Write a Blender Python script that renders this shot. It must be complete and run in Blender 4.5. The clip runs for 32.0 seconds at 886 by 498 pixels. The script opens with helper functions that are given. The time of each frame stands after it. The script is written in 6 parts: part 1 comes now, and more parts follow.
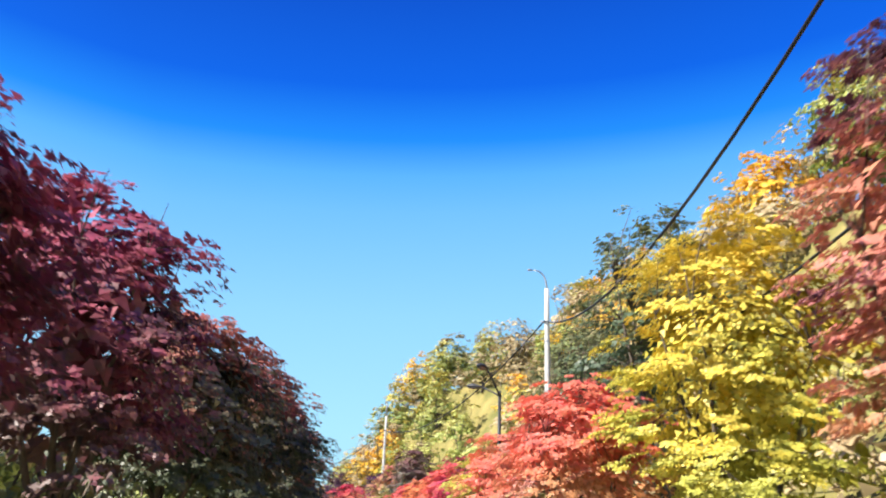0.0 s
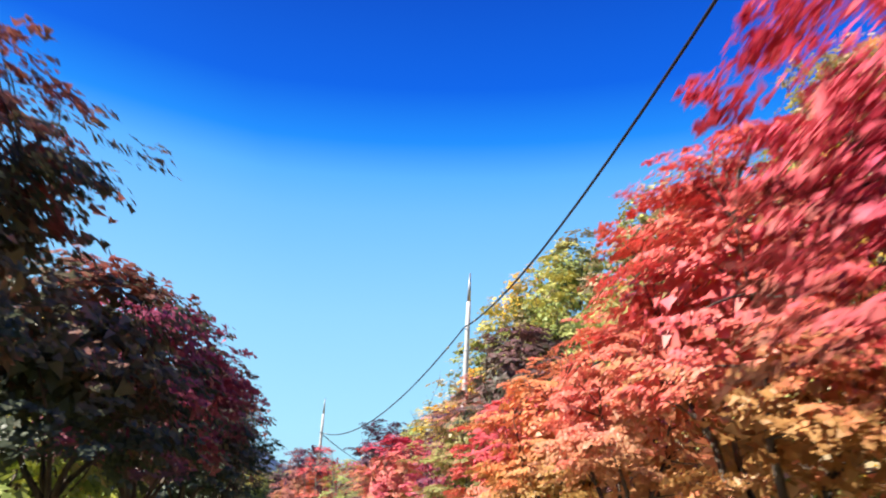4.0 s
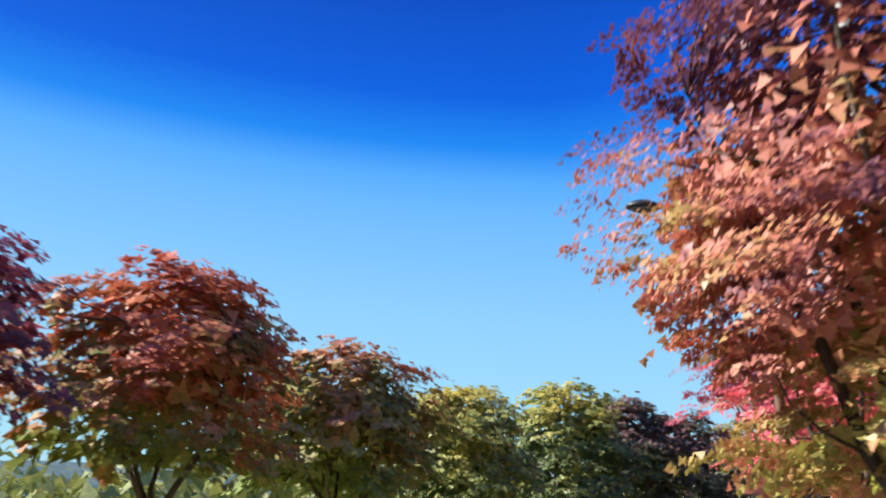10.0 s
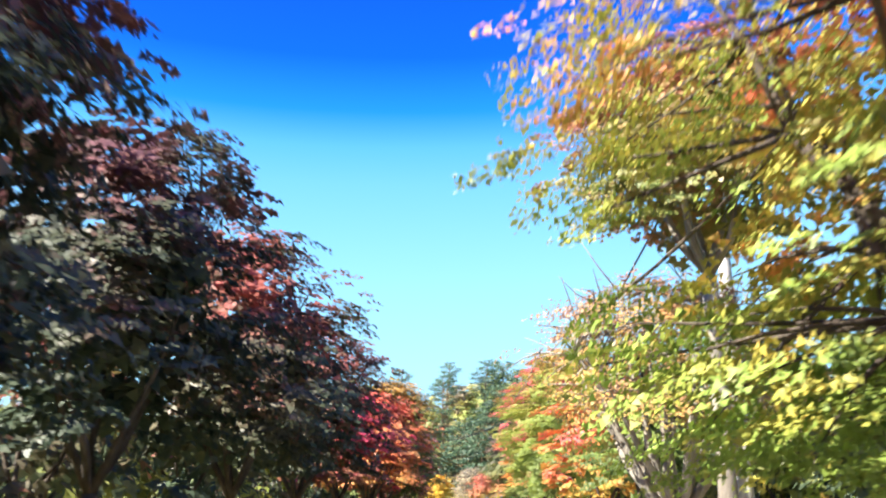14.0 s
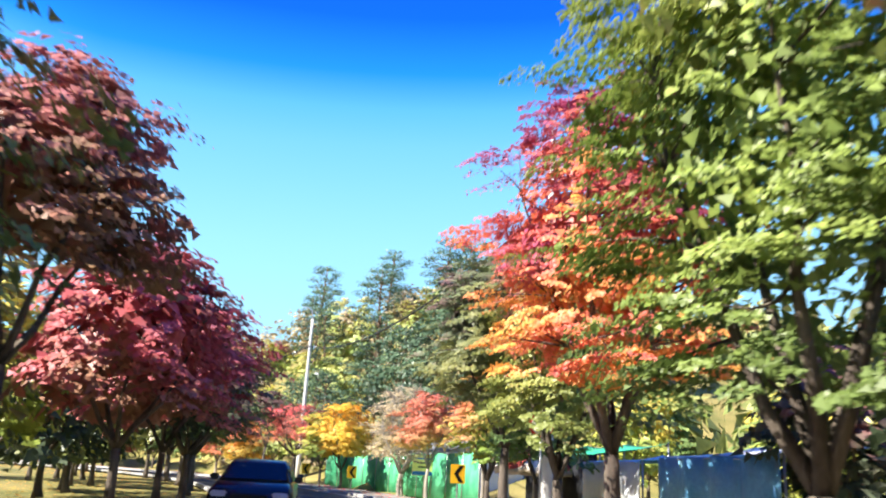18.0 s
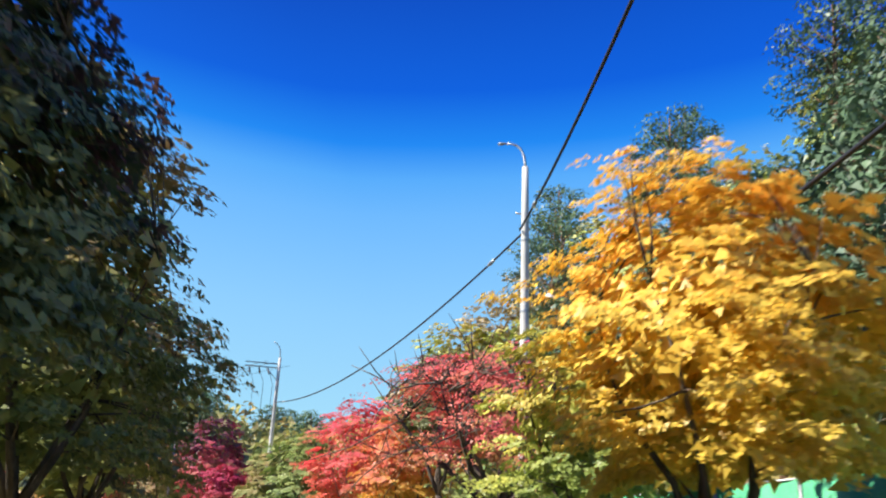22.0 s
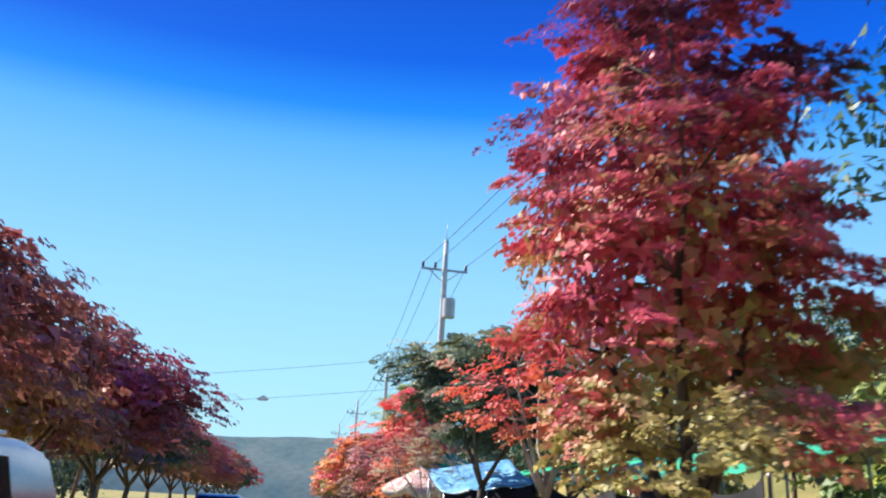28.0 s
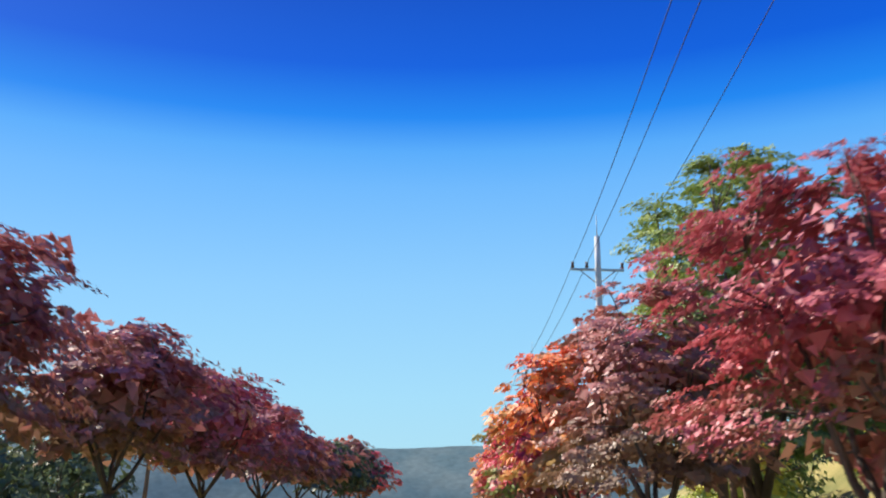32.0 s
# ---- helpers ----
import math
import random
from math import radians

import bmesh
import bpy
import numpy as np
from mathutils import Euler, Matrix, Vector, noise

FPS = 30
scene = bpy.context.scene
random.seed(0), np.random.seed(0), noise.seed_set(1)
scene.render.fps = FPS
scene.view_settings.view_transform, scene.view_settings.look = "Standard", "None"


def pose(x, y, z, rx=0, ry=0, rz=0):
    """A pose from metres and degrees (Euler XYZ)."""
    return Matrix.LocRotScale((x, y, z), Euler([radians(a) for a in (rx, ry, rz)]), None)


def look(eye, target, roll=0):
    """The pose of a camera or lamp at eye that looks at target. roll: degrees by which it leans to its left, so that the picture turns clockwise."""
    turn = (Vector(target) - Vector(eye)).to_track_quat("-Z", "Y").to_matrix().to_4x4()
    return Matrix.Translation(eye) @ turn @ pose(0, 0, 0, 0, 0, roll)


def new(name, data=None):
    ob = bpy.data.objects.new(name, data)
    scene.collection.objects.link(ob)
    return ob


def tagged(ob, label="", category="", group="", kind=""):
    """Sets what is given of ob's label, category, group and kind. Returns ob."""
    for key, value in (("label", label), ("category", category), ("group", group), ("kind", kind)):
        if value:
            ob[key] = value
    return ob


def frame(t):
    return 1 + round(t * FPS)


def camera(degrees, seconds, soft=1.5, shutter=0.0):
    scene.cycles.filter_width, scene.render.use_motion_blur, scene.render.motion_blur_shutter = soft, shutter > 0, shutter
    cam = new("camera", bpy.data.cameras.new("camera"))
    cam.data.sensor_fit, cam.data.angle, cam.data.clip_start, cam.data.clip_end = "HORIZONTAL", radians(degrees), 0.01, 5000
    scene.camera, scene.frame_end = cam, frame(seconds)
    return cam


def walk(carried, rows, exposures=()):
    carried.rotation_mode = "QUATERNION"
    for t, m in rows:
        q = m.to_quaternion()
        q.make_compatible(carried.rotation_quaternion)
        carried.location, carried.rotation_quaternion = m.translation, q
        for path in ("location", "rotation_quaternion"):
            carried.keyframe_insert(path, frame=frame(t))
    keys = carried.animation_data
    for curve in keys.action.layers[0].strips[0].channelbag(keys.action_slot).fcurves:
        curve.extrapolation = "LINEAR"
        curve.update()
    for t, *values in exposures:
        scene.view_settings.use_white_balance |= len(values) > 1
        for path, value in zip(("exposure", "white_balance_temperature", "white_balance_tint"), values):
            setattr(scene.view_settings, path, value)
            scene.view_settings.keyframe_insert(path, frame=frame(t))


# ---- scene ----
cam = camera(58.24, 32.0, soft=2.0, shutter=0.2)
PATH = [
    (0.0, pose(0.00, 0.00, 1.40, 110.12, -2.00, -0.80)),
    (0.5, pose(0.18, 5.12, 1.40, 110.06, -2.10, 0.80)),
    (1.0, pose(0.23, 10.22, 1.40, 110.10, -2.20, 2.20)),
    (1.5, pose(0.15, 15.25, 1.40, 110.14, -2.30, 3.10)),
    (2.0, pose(0.08, 20.14, 1.40, 110.28, -2.10, 4.00)),
    (2.5, pose(-0.08, 25.09, 1.40, 110.40, -1.90, 4.60)),
    (4.5, pose(-1.84, 45.04, 1.40, 109.83, -3.60, 7.74)),
    (5.0, pose(-2.54, 50.15, 1.40, 109.82, -3.90, 9.64)),
    (5.5, pose(-3.36, 55.35, 1.40, 109.90, -4.30, 11.64)),
    (6.0, pose(-4.49, 60.50, 1.40, 109.99, -4.80, 14.54)),
    (6.5, pose(-5.83, 65.62, 1.40, 109.68, -5.00, 16.94)),
    (7.0, pose(-7.24, 70.51, 1.40, 109.77, -4.80, 19.34)),
    (7.5, pose(-8.96, 75.35, 1.40, 109.84, -4.50, 22.54)),
    (8.0, pose(-10.97, 80.04, 1.40, 109.90, -4.40, 26.14)),
    (8.5, pose(-13.20, 84.70, 1.40, 109.88, -3.70, 28.64)),
    (9.0, pose(-15.77, 89.52, 1.40, 109.98, -3.10, 30.04)),
    (9.5, pose(-18.09, 94.16, 1.40, 109.90, -1.90, 30.94)),
    (10.0, pose(-20.30, 98.71, 1.40, 109.92, -1.50, 31.04)),
    (10.5, pose(-22.18, 103.21, 1.40, 110.41, -0.50, 28.44)),
    (11.0, pose(-23.87, 107.84, 1.40, 110.97, 1.30, 23.74)),
    (11.5, pose(-25.19, 112.86, 1.40, 110.87, 3.10, 17.54)),
    (12.0, pose(-25.99, 117.95, 1.40, 110.64, 3.70, 11.04)),
    (12.5, pose(-26.29, 123.23, 1.40, 110.11, 3.30, 4.94)),
    (13.0, pose(-26.07, 128.59, 1.40, 109.72, 2.20, 1.14)),
    (13.5, pose(-25.65, 134.09, 1.40, 109.05, 0.80, -0.86)),
    (14.0, pose(-25.05, 139.73, 1.40, 108.12, -1.30, -2.16)),
    (14.5, pose(-24.43, 145.26, 1.40, 107.70, -1.40, -3.46)),
    (16.5, pose(-21.99, 166.94, 1.40, 105.85, -3.50, -5.55)),
    (17.0, pose(-21.39, 172.25, 1.40, 105.56, -3.50, -5.55)),
    (17.5, pose(-20.86, 177.65, 1.40, 105.58, -3.30, -5.25)),
    (18.0, pose(-20.40, 183.31, 1.40, 105.65, -3.10, -4.85)),
    (18.5, pose(-19.96, 188.71, 1.40, 105.90, -3.00, -4.45)),
    (19.0, pose(-19.72, 193.80, 1.40, 106.40, -2.70, -3.65)),
    (19.5, pose(-19.64, 198.90, 1.40, 106.90, -2.90, -2.05)),
    (20.0, pose(-19.74, 203.84, 1.40, 107.49, -2.80, 0.35)),
    (20.5, pose(-20.17, 208.82, 1.40, 109.86, -1.80, 3.65)),
    (21.0, pose(-20.83, 214.06, 1.40, 109.86, -2.00, 6.95)),
    (21.5, pose(-21.76, 219.16, 1.40, 109.92, -2.20, 10.65)),
    (22.0, pose(-23.02, 224.20, 1.40, 109.82, -2.20, 13.15)),
    (22.5, pose(-24.54, 229.18, 1.40, 109.85, -2.40, 16.05)),
    (23.0, pose(-26.31, 234.18, 1.40, 109.83, -2.60, 19.75)),
    (23.5, pose(-28.35, 238.95, 1.40, 109.90, -2.60, 22.65)),
    (24.0, pose(-30.58, 243.48, 1.40, 109.71, -2.50, 24.95)),
    (24.5, pose(-32.99, 247.78, 1.40, 109.48, -2.70, 27.55)),
    (26.5, pose(-44.95, 261.00, 1.40, 108.75, -2.86, 38.94)),
    (27.0, pose(-47.98, 264.12, 1.40, 108.55, -3.19, 43.69)),
    (27.5, pose(-51.15, 266.92, 1.40, 108.20, -2.96, 47.77)),
    (28.0, pose(-54.52, 269.39, 1.40, 108.07, -3.16, 52.64)),
    (28.5, pose(-57.97, 271.62, 1.40, 107.99, -2.95, 55.64)),
    (29.0, pose(-61.47, 273.70, 1.40, 108.02, -2.71, 57.59)),
    (29.5, pose(-64.91, 275.63, 1.40, 107.95, -2.43, 59.44)),
    (30.0, pose(-68.25, 277.44, 1.40, 108.15, -2.00, 60.81)),
    (30.5, pose(-71.66, 279.26, 1.40, 108.28, -1.90, 61.88)),
    (31.0, pose(-75.17, 281.06, 1.40, 108.14, -1.64, 62.78)),
    (31.5, pose(-78.64, 282.82, 1.40, 108.21, -1.54, 63.53)),
    (32.0, pose(-82.18, 284.59, 1.40, 108.12, -1.49, 64.06)),
]
walk(cam, PATH, [(0.0, 1.05), (5.0, 1.0), (8.0, 0.95), (9.0, 1.28), (10.0, 0.88), (11.0, 0.78), (11.5, 1.25), (12.0, 1.32), (13.0, 1.15), (14.0, 1.55), (14.5, 1.4), (17.0, 1.3), (17.8, 1.5), (18.5, 1.25), (20.0, 1.05), (21.0, 1.1), (22.0, 0.85), (23.0, 0.88), (27.0, 0.95), (29.0, 1.14), (30.0, 0.88), (31.0, 0.78), (32.0, 0.82)])

# ---- light ----
SUN_LEFT, SUN_UP = 114.0, 41.0   # degrees to the left of +y, degrees over the horizon
world = bpy.data.worlds.new("sky")
scene.world = world
world.use_nodes = True
wn, wl = world.node_tree.nodes, world.node_tree.links
wn.clear()
sky = wn.new("ShaderNodeTexSky")
sky.sky_type, sky.sun_disc = "NISHITA", False
sky.sun_elevation, sky.sun_rotation = radians(SUN_UP), radians(-SUN_LEFT)
sky.air_density, sky.dust_density, sky.ozone_density = 1.0, 0.6, 2.0
coord = wn.new("ShaderNodeTexCoord")
axes = wn.new("ShaderNodeSeparateXYZ")
ramp = wn.new("ShaderNodeValToRGB")
stops = ramp.color_ramp.elements
stops[0].position, stops[0].color = 0.0, (0.24, 0.42, 0.50, 1)
stops[1].position, stops[1].color = 1.0, (0.001, 0.035, 0.30, 1)
for at, tone in ((0.10, (0.21, 0.41, 0.54, 1)), (0.236, (0.155, 0.35, 0.56, 1)), (0.36, (0.088, 0.275, 0.56, 1)), (0.402, (0.054, 0.235, 0.55, 1)), (0.442, (0.006, 0.14, 0.51, 1)), (0.50, (0.0, 0.066, 0.42, 1)), (0.62, (0.0, 0.036, 0.29, 1))):
    stops.new(at).color = tone
scale_ = wn.new("ShaderNodeMix")
scale_.data_type, scale_.blend_type = "RGBA", "MULTIPLY"
scale_.inputs["Factor"].default_value = 1.0
scale_.inputs[7].default_value = (0.11, 0.11, 0.11, 1)
deep = wn.new("ShaderNodeMix")
deep.data_type, deep.blend_type = "RGBA", "MIX"
deep.inputs["Factor"].default_value = 0.97
back = wn.new("ShaderNodeBackground")
back.inputs["Strength"].default_value = 1.0
outw = wn.new("ShaderNodeOutputWorld")
wl.new(coord.outputs["Generated"], axes.inputs["Vector"])
side = wn.new("ShaderNodeVectorMath")
side.operation = "DOT_PRODUCT"
side.inputs[1].default_value = (math.cos(radians(36)), math.sin(radians(36)), 0.0)
facing = wn.new("ShaderNodeMath")
facing.operation = "MULTIPLY"
facing.inputs[1].default_value = 0.048
lower = wn.new("ShaderNodeMath")
lower.operation = "SUBTRACT"
wl.new(coord.outputs["Generated"], side.inputs[0])
wl.new(side.outputs["Value"], facing.inputs[0])
wl.new(axes.outputs["Z"], lower.inputs[0])
wl.new(facing.outputs[0], lower.inputs[1])
pale = wn.new("ShaderNodeVectorMath")
pale.operation = "DOT_PRODUCT"
pale.inputs[1].default_value = (-math.sin(radians(70)), math.cos(radians(70)), 0.0)
over = wn.new("ShaderNodeMath")
over.operation, over.use_clamp = "SUBTRACT", True
over.inputs[1].default_value = 0.60
lift = wn.new("ShaderNodeMath")
lift.operation = "MULTIPLY_ADD"
lift.inputs[1].default_value = -0.14
wl.new(coord.outputs["Generated"], pale.inputs[0])
wl.new(pale.outputs["Value"], over.inputs[0])
wl.new(over.outputs[0], lift.inputs[0])
wl.new(lower.outputs[0], lift.inputs[2])
wl.new(lift.outputs[0], ramp.inputs["Fac"])
wl.new(sky.outputs["Color"], scale_.inputs[6])
wl.new(scale_.outputs[2], deep.inputs[6])
wl.new(ramp.outputs["Color"], deep.inputs[7])
wl.new(deep.outputs[2], back.inputs["Color"])
wl.new(back.outputs["Background"], outw.inputs["Surface"])

sun = new("sun", bpy.data.lights.new("sun", "SUN"))
sun.data.energy, sun.data.angle, sun.data.color = 5.0, radians(0.55), (1.0, 0.93, 0.82)
sx = (-math.sin(radians(SUN_LEFT)) * math.cos(radians(SUN_UP)), math.cos(radians(SUN_LEFT)) * math.cos(radians(SUN_UP)), math.sin(radians(SUN_UP)))
sun.matrix_world = look([c * 100 for c in sx], (0, 0, 0))


# ---- materials ----
def material(name, rough=0.8, metal=0.0, spec=0.3):
    m = bpy.data.materials.new(name)
    m.use_nodes = True
    b = m.node_tree.nodes["Principled BSDF"]
    b.inputs["Roughness"].default_value, b.inputs["Metallic"].default_value = rough, metal
    b.inputs["Specular IOR Level"].default_value = spec
    return m, m.node_tree.nodes, m.node_tree.links, b


def grainy(name, one, two, scale=3.0, fine=40.0, rough=0.8, bump=0.3, metal=0.0, spec=0.3, stretch=(1, 1, 1), depth=0.02):
    """Two tones mixed by a coarse noise, with a fine one for relief."""
    m, n, l, b = material(name, rough, metal, spec)
    tc, mp = n.new("ShaderNodeTexCoord"), n.new("ShaderNodeMapping")
    mp.inputs["Scale"].default_value = stretch
    l.new(tc.outputs["Object"], mp.inputs["Vector"])
    a, f = n.new("ShaderNodeTexNoise"), n.new("ShaderNodeTexNoise")
    a.inputs["Scale"].default_value, a.inputs["Detail"].default_value = scale, 5
    f.inputs["Scale"].default_value, f.inputs["Detail"].default_value = fine, 4
    r = n.new("ShaderNodeValToRGB")
    r.color_ramp.elements[0].position, r.color_ramp.elements[0].color = 0.35, (*one, 1)
    r.color_ramp.elements[1].position, r.color_ramp.elements[1].color = 0.66, (*two, 1)
    mx = n.new("ShaderNodeMix")
    mx.data_type, mx.blend_type = "RGBA", "OVERLAY"
    mx.inputs["Factor"].default_value = 0.35
    bp = n.new("ShaderNodeBump")
    bp.inputs["Strength"].default_value, bp.inputs["Distance"].default_value = bump, depth
    for s_, t_ in ((mp.outputs["Vector"], a.inputs["Vector"]), (mp.outputs["Vector"], f.inputs["Vector"]), (a.outputs["Fac"], r.inputs["Fac"]),
                   (r.outputs["Color"], mx.inputs[6]), (f.outputs["Fac"], mx.inputs[7]), (mx.outputs[2], b.inputs["Base Color"]),
                   (f.outputs["Fac"], bp.inputs["Height"]), (bp.outputs["Normal"], b.inputs["Normal"])):
        l.new(s_, t_)
    return m


def plain(name, tone, rough=0.5, metal=0.0, spec=0.4):
    return grainy(name, [c * 0.86 for c in tone], [min(1, c * 1.1) for c in tone], 2.0, 60.0, rough, 0.06, metal, spec)


def leafy(name, low, mid, top, shift=0.0, through_=0.2):
    """Leaf colours that change from the foot to the top of a crown, patch by patch and leaf by leaf."""
    low, mid, top = ([0.95 * c + 0.03 for c in tone] for tone in (low, mid, top))
    m = bpy.data.materials.new(name)
    m.use_nodes = True
    n, l = m.node_tree.nodes, m.node_tree.links
    n.clear()
    tc = n.new("ShaderNodeTexCoord")
    sep = n.new("ShaderNodeSeparateXYZ")
    l.new(tc.outputs["Generated"], sep.inputs["Vector"])
    noise_ = n.new("ShaderNodeTexNoise")
    noise_.inputs["Scale"].default_value, noise_.inputs["Detail"].default_value = 0.55, 3
    l.new(tc.outputs["Object"], noise_.inputs["Vector"])
    geo = n.new("ShaderNodeNewGeometry")
    info = n.new("ShaderNodeObjectInfo")

    def maths(op, a, b_):
        k = n.new("ShaderNodeMath")
        k.operation = op
        for i, v in enumerate((a, b_)):
            if isinstance(v, (int, float)):
                k.inputs[i].default_value = v
            else:
                l.new(v, k.inputs[i])
        return k.outputs[0]

    sprig = n.new("ShaderNodeTexNoise")
    sprig.inputs["Scale"].default_value, sprig.inputs["Detail"].default_value = 2.4, 2
    l.new(tc.outputs["Object"], sprig.inputs["Vector"])
    spot = maths("ADD", maths("MULTIPLY", maths("SUBTRACT", noise_.outputs["Fac"], 0.5), 1.9), maths("MULTIPLY", maths("SUBTRACT", sprig.outputs["Fac"], 0.5), 0.7))
    each = maths("MULTIPLY", maths("SUBTRACT", geo.outputs["Random Per Island"], 0.5), 0.16)
    own = maths("MULTIPLY", maths("SUBTRACT", info.outputs["Random"], 0.5), 0.22)
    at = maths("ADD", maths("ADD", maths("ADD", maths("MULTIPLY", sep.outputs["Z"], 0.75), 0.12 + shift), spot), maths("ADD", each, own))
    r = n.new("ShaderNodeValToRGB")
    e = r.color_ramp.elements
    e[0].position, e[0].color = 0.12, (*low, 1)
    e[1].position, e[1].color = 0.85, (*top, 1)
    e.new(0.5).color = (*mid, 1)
    l.new(at, r.inputs["Fac"])
    hue = n.new("ShaderNodeHueSaturation")
    l.new(r.outputs["Color"], hue.inputs["Color"])
    l.new(maths("ADD", maths("ADD", 0.62, maths("MULTIPLY", sprig.outputs["Fac"], 0.5)), maths("MULTIPLY", geo.outputs["Random Per Island"], 0.26)), hue.inputs["Value"])
    dif, tra, glo = n.new("ShaderNodeBsdfDiffuse"), n.new("ShaderNodeBsdfTranslucent"), n.new("ShaderNodeBsdfGlossy")
    glo.inputs["Roughness"].default_value = 0.45
    glo.inputs["Color"].default_value = (0.9, 0.9, 0.9, 1)
    for k in (dif, tra):
        l.new(hue.outputs["Color"], k.inputs["Color"])
    m1, m2 = n.new("ShaderNodeMixShader"), n.new("ShaderNodeMixShader")
    m1.inputs[0].default_value, m2.inputs[0].default_value = through_, 0.03
    l.new(dif.outputs[0], m1.inputs[1]); l.new(tra.outputs[0], m1.inputs[2])
    l.new(m1.outputs[0], m2.inputs[1]); l.new(glo.outputs[0], m2.inputs[2])
    out = n.new("ShaderNodeOutputMaterial")
    l.new(m2.outputs[0], out.inputs["Surface"])
    return m


